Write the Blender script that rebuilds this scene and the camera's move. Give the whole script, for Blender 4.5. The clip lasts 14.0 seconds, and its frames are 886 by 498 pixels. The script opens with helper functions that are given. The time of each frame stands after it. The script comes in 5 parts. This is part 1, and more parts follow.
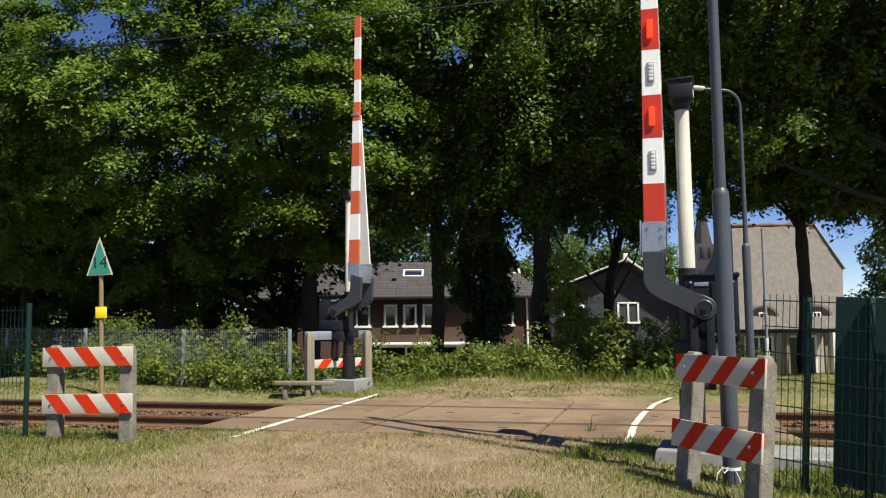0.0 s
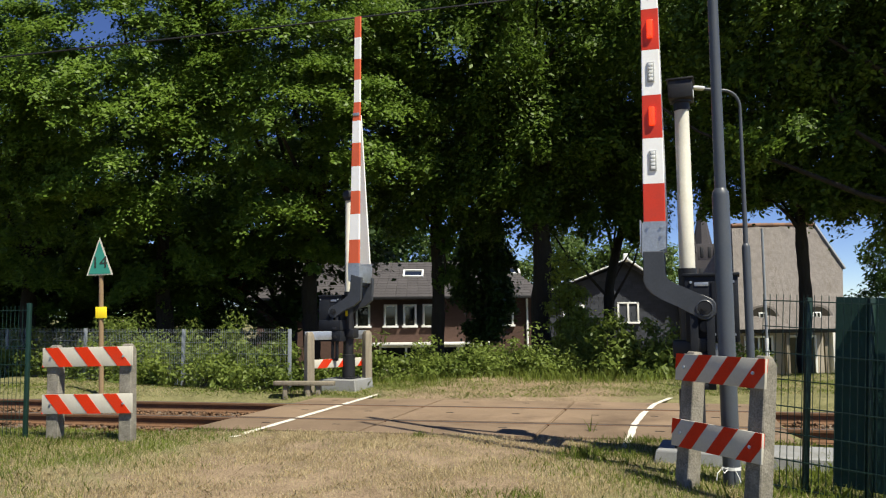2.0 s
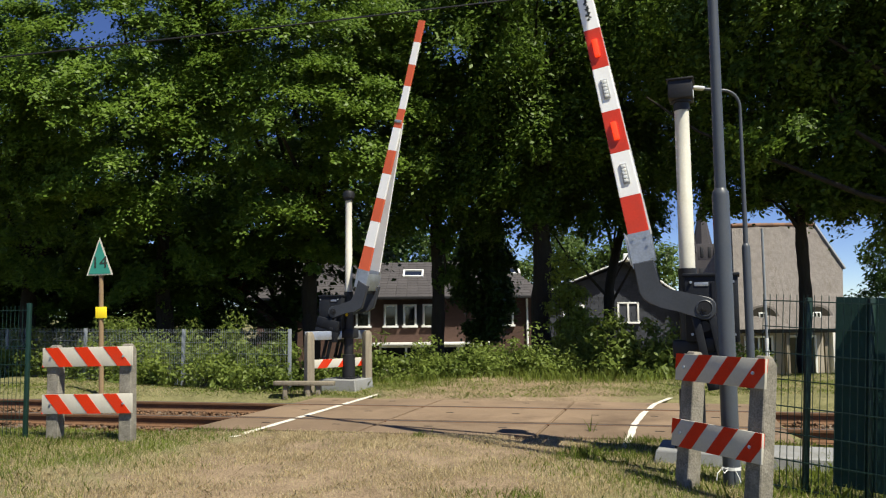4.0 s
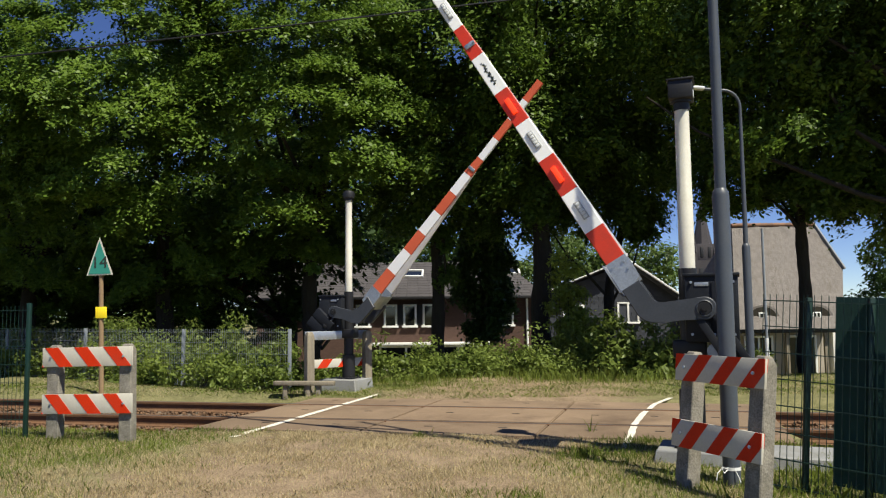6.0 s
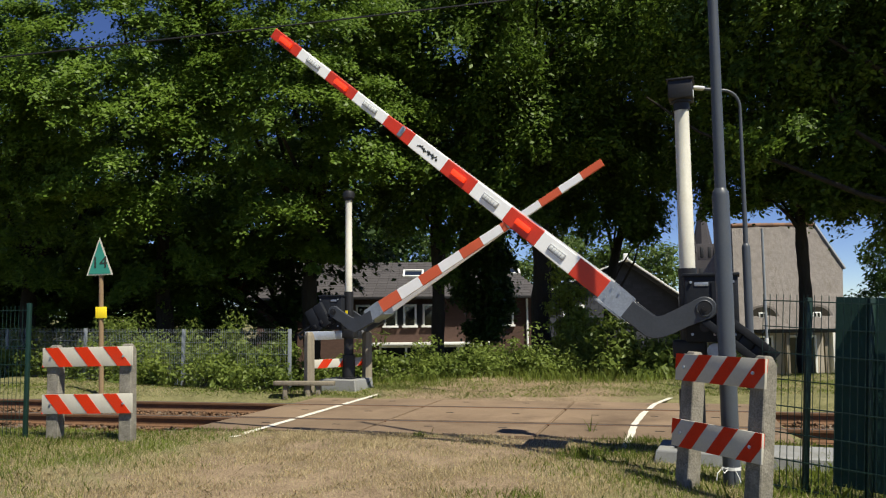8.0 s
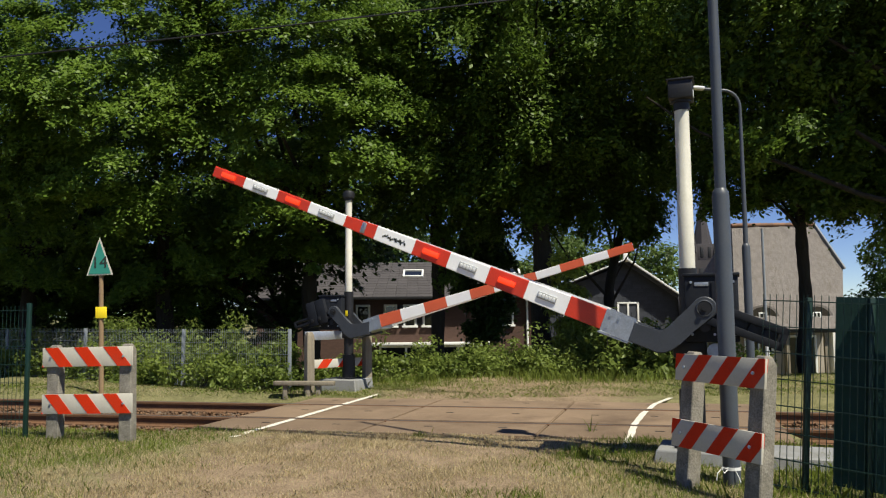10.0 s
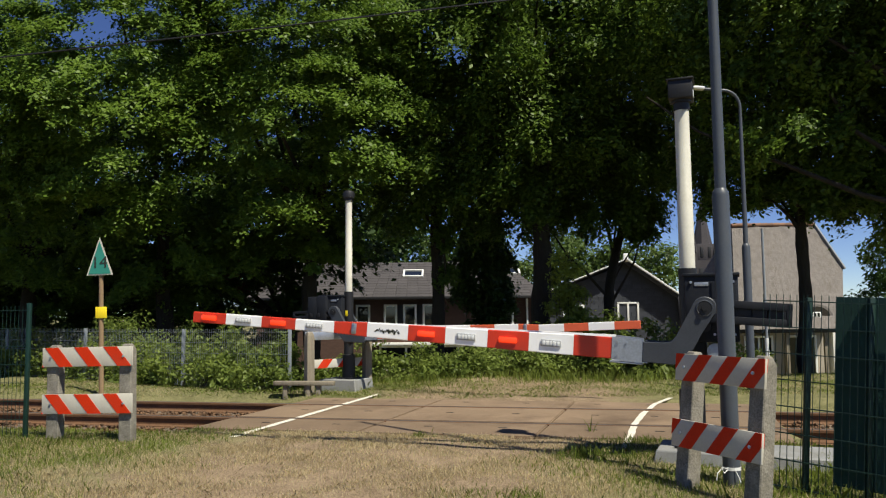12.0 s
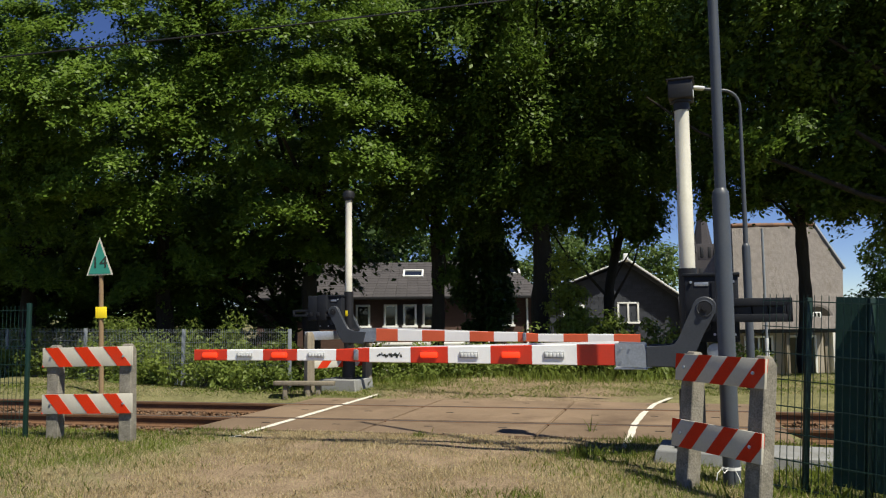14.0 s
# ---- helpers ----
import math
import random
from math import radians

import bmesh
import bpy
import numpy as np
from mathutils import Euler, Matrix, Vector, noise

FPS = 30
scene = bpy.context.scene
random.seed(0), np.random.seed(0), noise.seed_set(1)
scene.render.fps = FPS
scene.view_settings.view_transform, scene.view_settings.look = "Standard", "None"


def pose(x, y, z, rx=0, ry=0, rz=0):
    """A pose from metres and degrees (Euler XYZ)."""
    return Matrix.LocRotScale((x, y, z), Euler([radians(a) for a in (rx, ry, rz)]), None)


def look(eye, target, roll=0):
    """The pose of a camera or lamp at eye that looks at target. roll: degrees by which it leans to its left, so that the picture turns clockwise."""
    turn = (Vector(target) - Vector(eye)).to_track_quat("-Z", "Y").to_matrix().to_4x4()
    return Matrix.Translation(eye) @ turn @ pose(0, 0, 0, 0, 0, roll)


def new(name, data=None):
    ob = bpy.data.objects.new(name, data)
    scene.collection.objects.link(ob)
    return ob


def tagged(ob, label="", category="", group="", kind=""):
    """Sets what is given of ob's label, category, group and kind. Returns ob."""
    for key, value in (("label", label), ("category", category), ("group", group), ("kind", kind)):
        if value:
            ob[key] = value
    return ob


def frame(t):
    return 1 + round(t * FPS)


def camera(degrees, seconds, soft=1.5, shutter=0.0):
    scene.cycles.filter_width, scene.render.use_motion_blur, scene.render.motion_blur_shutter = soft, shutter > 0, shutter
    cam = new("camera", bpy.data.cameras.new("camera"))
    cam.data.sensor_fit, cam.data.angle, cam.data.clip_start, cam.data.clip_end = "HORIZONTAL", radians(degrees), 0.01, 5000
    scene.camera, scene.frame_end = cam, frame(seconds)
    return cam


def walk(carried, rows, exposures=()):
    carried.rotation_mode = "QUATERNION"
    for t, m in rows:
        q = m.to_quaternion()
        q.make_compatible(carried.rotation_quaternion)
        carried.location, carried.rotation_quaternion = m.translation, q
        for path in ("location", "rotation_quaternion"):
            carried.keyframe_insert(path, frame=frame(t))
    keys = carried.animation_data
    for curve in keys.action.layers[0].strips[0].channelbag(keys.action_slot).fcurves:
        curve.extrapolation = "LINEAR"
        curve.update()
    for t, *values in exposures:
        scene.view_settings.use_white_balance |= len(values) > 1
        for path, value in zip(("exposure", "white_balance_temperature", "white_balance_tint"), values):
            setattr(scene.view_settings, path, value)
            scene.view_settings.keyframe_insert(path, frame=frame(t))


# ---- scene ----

# ---- camera: it stands still ----
cam = camera(60.29, 14.0, soft=1.2, shutter=0.5)
STAND = Matrix.Translation((0, 0, 1.36)) @ pose(0, 0, 0, 90 + 4.743, 0, 0) @ pose(0, 0, 0, 0, 0, -0.6)
walk(cam, [(0.0, STAND), (14.0, STAND)], exposures=[(0.0, 0.89), (2.5, 0.89), (6.5, 0.75), (10.5, 0.64), (14.0, 0.62)])

# ---- daylight: high summer sun from behind and to the side ----
SUN_AZ, SUN_EL = math.atan2(0.68, -0.73), radians(57)
world = bpy.data.worlds.new("world")
scene.world = world
world.use_nodes = True
wn = world.node_tree.nodes
sky = wn.new("ShaderNodeTexSky")
sky.sky_type, sky.sun_disc, sky.sun_elevation, sky.sun_rotation = "NISHITA", False, SUN_EL, SUN_AZ
sky.dust_density, sky.air_density, sky.ozone_density, sky.altitude = 0.0, 0.8, 2.0, 2500
wn["Background"].inputs["Strength"].default_value = 0.07
tint = wn.new("ShaderNodeHueSaturation")
tint.inputs["Saturation"].default_value, tint.inputs["Hue"].default_value = 1.15, 0.515
world.node_tree.links.new(sky.outputs[0], tint.inputs["Color"])
world.node_tree.links.new(tint.outputs[0], wn["Background"].inputs["Color"])
sun = new("sun", bpy.data.lights.new("sun", "SUN"))
sun.data.energy, sun.data.angle, sun.data.color = 4.4, radians(0.5), (1.0, 0.945, 0.79)
SUN_DIR = Vector((math.sin(SUN_AZ) * math.cos(SUN_EL), math.cos(SUN_AZ) * math.cos(SUN_EL), math.sin(SUN_EL)))
sun.matrix_world = look(SUN_DIR * 50, (0, 0, 0))


# ---- materials ----
def material(name, color, rough=0.7, metal=0.0, vary=0.25, scale=6.0, fine=60.0, bump=0.15, dirt=None, dirt_amount=0.35,
             per_object=0.0, per_island=0.0, stretch=(1, 1, 1), bump_dist=0.01, spec=0.4):
    """Base colour with variation at two scales, optional dirt stains, and fine relief."""
    m = bpy.data.materials.new(name)
    m.use_nodes = True
    nt = m.node_tree
    n, l = nt.nodes, nt.links
    b = n["Principled BSDF"]
    b.inputs["Roughness"].default_value, b.inputs["Metallic"].default_value = rough, metal
    b.inputs["Specular IOR Level"].default_value = spec
    co = n.new("ShaderNodeTexCoord")
    mp = n.new("ShaderNodeMapping")
    mp.inputs["Scale"].default_value = stretch
    l.new(co.outputs["Object"], mp.inputs[0])
    big, small = n.new("ShaderNodeTexNoise"), n.new("ShaderNodeTexNoise")
    big.inputs["Scale"].default_value, big.inputs["Detail"].default_value = scale, 5
    small.inputs["Scale"].default_value, small.inputs["Detail"].default_value = fine, 3
    l.new(mp.outputs[0], big.inputs["Vector"])
    l.new(mp.outputs[0], small.inputs["Vector"])
    add = n.new("ShaderNodeMath")
    l.new(big.outputs["Fac"], add.inputs[0])
    l.new(small.outputs["Fac"], add.inputs[1])
    ramp = n.new("ShaderNodeMapRange")
    ramp.inputs["From Min"].default_value, ramp.inputs["From Max"].default_value = 0.6, 1.4
    ramp.inputs["To Min"].default_value, ramp.inputs["To Max"].default_value = 1 - vary, 1 + vary
    l.new(add.outputs[0], ramp.inputs["Value"])
    last = ramp.outputs[0]
    for amount, node, out in ((per_object, "ShaderNodeObjectInfo", "Random"), (per_island, "ShaderNodeNewGeometry", "Random Per Island")):
        if amount:
            rnd, rr, mul = n.new(node), n.new("ShaderNodeMapRange"), n.new("ShaderNodeMath")
            rr.inputs["To Min"].default_value, rr.inputs["To Max"].default_value = 1 - amount, 1 + amount
            l.new(rnd.outputs[out], rr.inputs["Value"])
            mul.operation = "MULTIPLY"
            l.new(last, mul.inputs[0])
            l.new(rr.outputs[0], mul.inputs[1])
            last = mul.outputs[0]
    hsv = n.new("ShaderNodeHueSaturation")
    hsv.inputs["Color"].default_value = (*color, 1)
    l.new(last, hsv.inputs["Value"])
    col = hsv.outputs[0]
    if dirt:
        st, cr, mix = n.new("ShaderNodeTexNoise"), n.new("ShaderNodeMapRange"), n.new("ShaderNodeMixRGB")
        st.inputs["Scale"].default_value, st.inputs["Detail"].default_value, st.inputs["Roughness"].default_value = scale * 0.6, 8, 0.7
        cr.inputs["From Min"].default_value, cr.inputs["From Max"].default_value = 0.48, 0.68
        cr.inputs["To Max"].default_value = dirt_amount
        l.new(mp.outputs[0], st.inputs["Vector"])
        l.new(st.outputs["Fac"], cr.inputs["Value"])
        l.new(cr.outputs[0], mix.inputs[0])
        l.new(col, mix.inputs[1])
        mix.inputs[2].default_value = (*dirt, 1)
        col = mix.outputs[0]
    l.new(col, b.inputs["Base Color"])
    if bump:
        bp = n.new("ShaderNodeBump")
        bp.inputs["Strength"].default_value, bp.inputs["Distance"].default_value = bump, bump_dist
        l.new(add.outputs[0], bp.inputs["Height"])
        l.new(bp.outputs[0], b.inputs["Normal"])
    return m


def leaf_material(name, low, high, through_light=0.35, rough=0.45):
    """Leaves: each of its own green, letting some light through."""
    m = bpy.data.materials.new(name)
    m.use_nodes = True
    n, l = m.node_tree.nodes, m.node_tree.links
    b = n["Principled BSDF"]
    b.inputs["Roughness"].default_value = rough
    b.inputs["Specular IOR Level"].default_value = 0.22
    geo, mix, noi, co = n.new("ShaderNodeNewGeometry"), n.new("ShaderNodeMixRGB"), n.new("ShaderNodeTexNoise"), n.new("ShaderNodeTexCoord")
    noi.inputs["Scale"].default_value = 0.9
    l.new(co.outputs["Object"], noi.inputs["Vector"])
    avg = n.new("ShaderNodeMath")
    avg.operation = "MULTIPLY_ADD"
    l.new(geo.outputs["Random Per Island"], avg.inputs[0])
    avg.inputs[1].default_value = 0.55
    sc = n.new("ShaderNodeMath")
    sc.operation = "MULTIPLY_ADD"
    l.new(noi.outputs["Fac"], sc.inputs[0])
    sc.inputs[1].default_value, sc.inputs[2].default_value = 1.2, -0.35
    l.new(sc.outputs[0], avg.inputs[2])
    avg.use_clamp = True
    l.new(avg.outputs[0], mix.inputs[0])
    mix.inputs[1].default_value, mix.inputs[2].default_value = (*low, 1), (*high, 1)
    l.new(mix.outputs[0], b.inputs["Base Color"])
    tr, ms = n.new("ShaderNodeBsdfTranslucent"), n.new("ShaderNodeMixShader")
    l.new(mix.outputs[0], tr.inputs["Color"])
    ms.inputs[0].default_value = through_light
    l.new(b.outputs[0], ms.inputs[1])
    l.new(tr.outputs[0], ms.inputs[2])
    l.new(ms.outputs[0], n["Material Output"].inputs["Surface"])
    return m


RED = material("red_paint", (0.60, 0.040, 0.015), 0.38, vary=0.12, scale=3, dirt=(0.25, 0.06, 0.04), dirt_amount=0.3, bump=0.03)
ORANGE = material("sun_faded_red_paint", (0.66, 0.12, 0.05), 0.5, vary=0.12, scale=3, bump=0.03)
WHITE = material("white_paint", (0.92, 0.92, 0.91), 0.35, vary=0.05, scale=4, dirt=(0.6, 0.58, 0.53), dirt_amount=0.12, bump=0.03)
MASTWHITE = material("old_white_mast_paint", (0.60, 0.58, 0.50), 0.5, vary=0.08, scale=3, dirt=(0.38, 0.36, 0.26), dirt_amount=0.4, bump=0.05)
HEKWHITE = material("white_reflective_board", (0.49, 0.465, 0.40), 0.6, spec=0.12, vary=0.08, scale=5, dirt=(0.4, 0.37, 0.3), dirt_amount=0.45, bump=0.05)
HEKRED = material("red_reflective_board", (0.54, 0.030, 0.005), 0.62, spec=0.12, vary=0.15, scale=5, dirt=(0.42, 0.07, 0.04), dirt_amount=0.35, bump=0.05)
ANTHRACITE = material("anthracite_painted_steel", (0.015, 0.017, 0.022), 0.5, vary=0.25, scale=4, dirt=(0.045, 0.043, 0.04), dirt_amount=0.3, bump=0.06, spec=0.15)
DARKSTEEL = material("dark_steel", (0.013, 0.013, 0.015), 0.5, vary=0.25, scale=7, bump=0.08)
ARMGREY = material("blue_grey_steel_paint", (0.045, 0.050, 0.060), 0.42, vary=0.2, scale=7, bump=0.05)
GALV = material("galvanised_steel", (0.42, 0.45, 0.49), 0.42, 0.75, vary=0.22, scale=9, dirt=(0.25, 0.25, 0.25), dirt_amount=0.4, bump=0.05)
LAMPGREY = material("grey_lamp_post_paint", (0.062, 0.072, 0.088), 0.42, vary=0.12, scale=3, dirt=(0.09, 0.09, 0.085), dirt_amount=0.35, bump=0.04)
CONCRETE = material("weathered_concrete", (0.19, 0.175, 0.145), 0.92, vary=0.6, scale=9, fine=75, dirt=(0.12, 0.11, 0.08), dirt_amount=0.6, bump=0.5)
BLOCK = material("pale_concrete_footing", (0.23, 0.235, 0.235), 0.88, vary=0.2, scale=5, fine=110, dirt=(0.17, 0.16, 0.13), dirt_amount=0.5, bump=0.4)
PLATE = material("concrete_crossing_plate", (0.198, 0.139, 0.089), 0.85, vary=0.30, scale=1.1, fine=70, dirt=(0.095, 0.062, 0.038), dirt_amount=0.8, bump=0.25, per_object=0.13)
LINE = material("white_road_paint", (0.72, 0.68, 0.58), 0.6, vary=0.1, scale=9, dirt=(0.42, 0.36, 0.27), dirt_amount=0.55, bump=0.2)
RAILTOP = material("worn_rail_steel", (0.13, 0.105, 0.09), 0.55, 0.3, vary=0.15, scale=3, bump=0.02, stretch=(0.3, 6, 1))
RUST = material("rusty_rail_side", (0.13, 0.066, 0.032), 0.85, vary=0.35, scale=8, bump=0.3, dirt=(0.05, 0.03, 0.02))
SLEEPER = material("concrete_sleeper", (0.16, 0.12, 0.085), 0.9, vary=0.3, scale=6, bump=0.3, dirt=(0.08, 0.05, 0.03), per_object=0.15)
STONES = material("rust_brown_ballast_stone", (0.115, 0.064, 0.033), 0.9, vary=0.3, scale=12, bump=0.3, per_island=0.45)
WOOD = material("weathered_grey_wood", (0.22, 0.19, 0.14), 0.85, vary=0.3, scale=4, fine=45, stretch=(6, 6, 0.6), bump=0.35, dirt=(0.12, 0.10, 0.07))
POLEWOOD = material("brown_wooden_pole", (0.24, 0.165, 0.09), 0.8, vary=0.25, scale=5, stretch=(5, 5, 0.5), bump=0.25)
SIGNGREEN = material("green_sign_enamel", (0.03, 0.22, 0.17), 0.4, vary=0.12, scale=5, bump=0.02, dirt=(0.08, 0.2, 0.16))
YELLOW = material("yellow_tag_plate", (0.85, 0.66, 0.02), 0.45, vary=0.08, scale=8, bump=0.02)
BLACK = material("black_lettering", (0.02, 0.025, 0.02), 0.6, vary=0.1, bump=0)
FENCEGREEN = material("green_coated_wire", (0.006, 0.026, 0.020), 0.45, vary=0.2, scale=9, bump=0.03)
FENCEGREY = material("grey_coated_fence_steel", (0.20, 0.225, 0.25), 0.45, vary=0.12, scale=6, bump=0.03, dirt=(0.2, 0.2, 0.18))
SCREEN = material("green_windscreen_cloth", (0.005, 0.035, 0.027), 0.75, vary=0.18, scale=5, fine=260, bump=0.25)
BRICK = material("red_brown_brick_wall", (0.075, 0.043, 0.033), 0.9, vary=0.3, scale=4, fine=40, bump=0.3, dirt=(0.1, 0.06, 0.05), stretch=(1, 1, 3))
ROOFTILE = material("brown_grey_roof_tile", (0.062, 0.056, 0.057), 0.75, vary=0.25, scale=3, bump=0.2, per_object=0.14, dirt=(0.09, 0.085, 0.07))
SLATE = material("dark_slate_cladding", (0.050, 0.055, 0.068), 0.6, vary=0.25, scale=4, bump=0.2, per_object=0.2)
THATCH = material("grey_thatch", (0.200, 0.180, 0.165), 0.95, vary=0.25, scale=2.5, fine=40, stretch=(3, 3, 0.7), bump=0.8, bump_dist=0.03, dirt=(0.13, 0.11, 0.09), dirt_amount=0.5)
TERRACOTTA = material("orange_brown_ridge_tile", (0.21, 0.115, 0.07), 0.8, vary=0.3, scale=5, bump=0.2, per_object=0.25, dirt=(0.12, 0.08, 0.05))
# front wall plaster, its colour darkened for the shade under the eaves
SHADEPLASTER = material("shade_darkened_plaster", (0.36, 0.32, 0.26), 0.85, vary=0.12, scale=2, bump=0.15, dirt=(0.2, 0.17, 0.13))
PLASTER = material("white_plaster", (0.80, 0.79, 0.74), 0.85, vary=0.07, scale=2, bump=0.15)
FRAMEWHITE = material("white_window_frame_paint", (0.78, 0.78, 0.75), 0.45, vary=0.05, bump=0.02)
CHURCH = material("grey_slate_spire", (0.044, 0.039, 0.044), 0.8, vary=0.2, scale=0.5, fine=5, bump=0.2)
BARK = material("oak_bark", (0.024, 0.019, 0.014), 0.95, vary=0.4, scale=4, fine=25, stretch=(3, 3, 0.6), bump=0.9, bump_dist=0.03, dirt=(0.05, 0.06, 0.03))
LED = material("red_lamp_lens", (0.85, 0.05, 0.02), 0.25, vary=0.1, bump=0)
LED.node_tree.nodes["Principled BSDF"].inputs["Emission Color"].default_value = (1.0, 0.06, 0.01, 1)
LED.node_tree.nodes["Principled BSDF"].inputs["Emission Strength"].default_value = 0.45
LAMPRIM = material("grey_lamp_rim", (0.36, 0.37, 0.37), 0.5, vary=0.15, bump=0.05)
LEDGREY = material("grey_lamp_housing", (0.70, 0.71, 0.70), 0.5, vary=0.15, bump=0.05)
LEAF_OAK = leaf_material("oak_leaf", (0.018, 0.045, 0.009), (0.15, 0.235, 0.030), 0.36)
LEAF_LIME = leaf_material("light_leaf", (0.060, 0.115, 0.015), (0.178, 0.272, 0.036), 0.42)
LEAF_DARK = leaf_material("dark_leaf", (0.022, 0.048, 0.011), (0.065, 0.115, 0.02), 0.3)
LEAF_IVY = leaf_material("ivy_leaf", (0.055, 0.092, 0.016), (0.225, 0.285, 0.06), 0.44)
# yellow-green leaves, lightened to put sunshine on the shrub into their colour
LEAF_SUNLIT = leaf_material("sunlit_yellow_green_leaf", (0.15, 0.20, 0.025), (0.34, 0.41, 0.07), 0.5)
LEAF_COPPER = leaf_material("copper_leaf", (0.09, 0.022, 0.012), (0.22, 0.06, 0.035), 0.35)
LEAF_FAR = leaf_material("distant_leaf", (0.045, 0.085, 0.02), (0.12, 0.17, 0.04), 0.3)
BLADE = leaf_material("green_grass_blade", (0.08, 0.115, 0.018), (0.255, 0.31, 0.06), 0.42)
STRAW = leaf_material("dry_grass_blade", (0.40, 0.325, 0.18), (0.68, 0.58, 0.36), 0.5, 0.85)

glass = bpy.data.materials.new("window_glass")
glass.use_nodes = True
gb = glass.node_tree.nodes["Principled BSDF"]
gb.inputs["Base Color"].default_value, gb.inputs["Roughness"].default_value = (0.012, 0.015, 0.018, 1), 0.04
gb.inputs["Specular IOR Level"].default_value = 0.6


# ---- mesh helpers ----
def bm_new():
    return bmesh.new()


def add_box(bm, size, m=Matrix(), bevel=0.0):
    made = bmesh.ops.create_cube(bm, size=1.0, matrix=m @ Matrix.Diagonal((*size, 1)))
    if bevel:
        edges = {e for v in made["verts"] for e in v.link_edges}
        bmesh.ops.bevel(bm, geom=list(edges), offset=bevel, segments=2, profile=0.5, affect="EDGES", clamp_overlap=True)
    return bm


def add_tube(bm, points, radii, seg=10, caps=True):
    """A round bar through the points, with a radius at each."""
    pts = [Vector(p) for p in points]
    if not isinstance(radii, (list, tuple)):
        radii = [radii] * len(pts)
    rings, side = [], None
    for i, p in enumerate(pts):
        d = (pts[min(i + 1, len(pts) - 1)] - pts[max(i - 1, 0)]).normalized()
        if side is None:
            side = d.cross(Vector((0.31, 0.95, 0.07)) if abs(d.y) < 0.9 else Vector((1, 0, 0.1))).normalized()
        side = (side - d * side.dot(d)).normalized()
        up = d.cross(side)
        rings.append([bm.verts.new(p + radii[i] * (math.cos(a) * side + math.sin(a) * up)) for a in (2 * math.pi * k / seg for k in range(seg))])
    for a, b in zip(rings, rings[1:]):
        for k in range(seg):
            bm.faces.new((a[k], a[(k + 1) % seg], b[(k + 1) % seg], b[k]))
    if caps:
        bm.faces.new(rings[0][::-1])
        bm.faces.new(rings[-1])
    return bm


def add_prism(bm, outline, m, depth):
    """A plate: an outline in local x, z, as thick as depth along local y."""
    a = [bm.verts.new(m @ Vector((x, -depth / 2, z))) for x, z in outline]
    b = [bm.verts.new(m @ Vector((x, depth / 2, z))) for x, z in outline]
    bm.faces.new(a)
    bm.faces.new(b[::-1])
    for i in range(len(a)):
        j = (i + 1) % len(a)
        bm.faces.new((a[j], a[i], b[i], b[j]))
    return bm


def mesh_from(bm, name, mat, smooth=None):
    bmesh.ops.recalc_face_normals(bm, faces=bm.faces)
    me = bpy.data.meshes.new(name)
    bm.to_mesh(me)
    bm.free()
    me.materials.append(mat)
    if smooth:
        me.shade_smooth()
        me.set_sharp_from_angle(angle=radians(smooth))
    return me


def part(name, bm, mat, parent, label="", m=None, smooth=35):
    """One mesh object under a thing or under a part."""
    ob = new(name, mesh_from(bm, name, mat, smooth))
    ob.parent = parent
    if m is not None:
        ob.matrix_basis = m
    return tagged(ob, label)


def thing(name, m, label, category, group="", kind=""):
    ob = new(name)
    ob.empty_display_size = 0.1
    ob.matrix_basis = m
    return tagged(ob, label, category, group, kind)


def solid(name, bm, mat, label, category="", group="", kind="", m=None, smooth=35):
    """A thing that is one mesh."""
    ob = new(name, mesh_from(bm, name, mat, smooth))
    if m is not None:
        ob.matrix_basis = m
    return tagged(ob, label, category, group, kind)


def raw_mesh(name, verts, faces, mat):
    """A mesh from arrays, all faces with as many corners."""
    k = faces.shape[1]
    me = bpy.data.meshes.new(name)
    me.vertices.add(len(verts))
    me.vertices.foreach_set("co", np.ascontiguousarray(verts, dtype=np.float32).ravel())
    me.loops.add(faces.size)
    me.loops.foreach_set("vertex_index", np.ascontiguousarray(faces, dtype=np.int32).ravel())
    me.polygons.add(len(faces))
    me.polygons.foreach_set("loop_start", np.arange(0, faces.size, k, dtype=np.int32))
    me.update(calc_edges=True)
    me.materials.append(mat)
    return me


# ---- lie of the land ----
TRACK_A = radians(-12.5)                      # direction of the rails
U_T = Vector((math.cos(TRACK_A), math.sin(TRACK_A), 0))
N_T = Vector((-math.sin(TRACK_A), math.cos(TRACK_A), 0))
MID = Vector((0.10, 10.42, 0))                # middle of the track on the crossing
TRACK = Matrix.Translation(MID) @ Matrix.Rotation(TRACK_A, 4, "Z")
RAIL = TRACK.inverted()
PLATE_FROM, PLATE_TO = -2.75, 4.1             # stretch of the crossing along the rails


def smooth01(v, a, b):
    v = np.clip((v - a) / (b - a), 0, 1)
    return v * v * (3 - 2 * v)


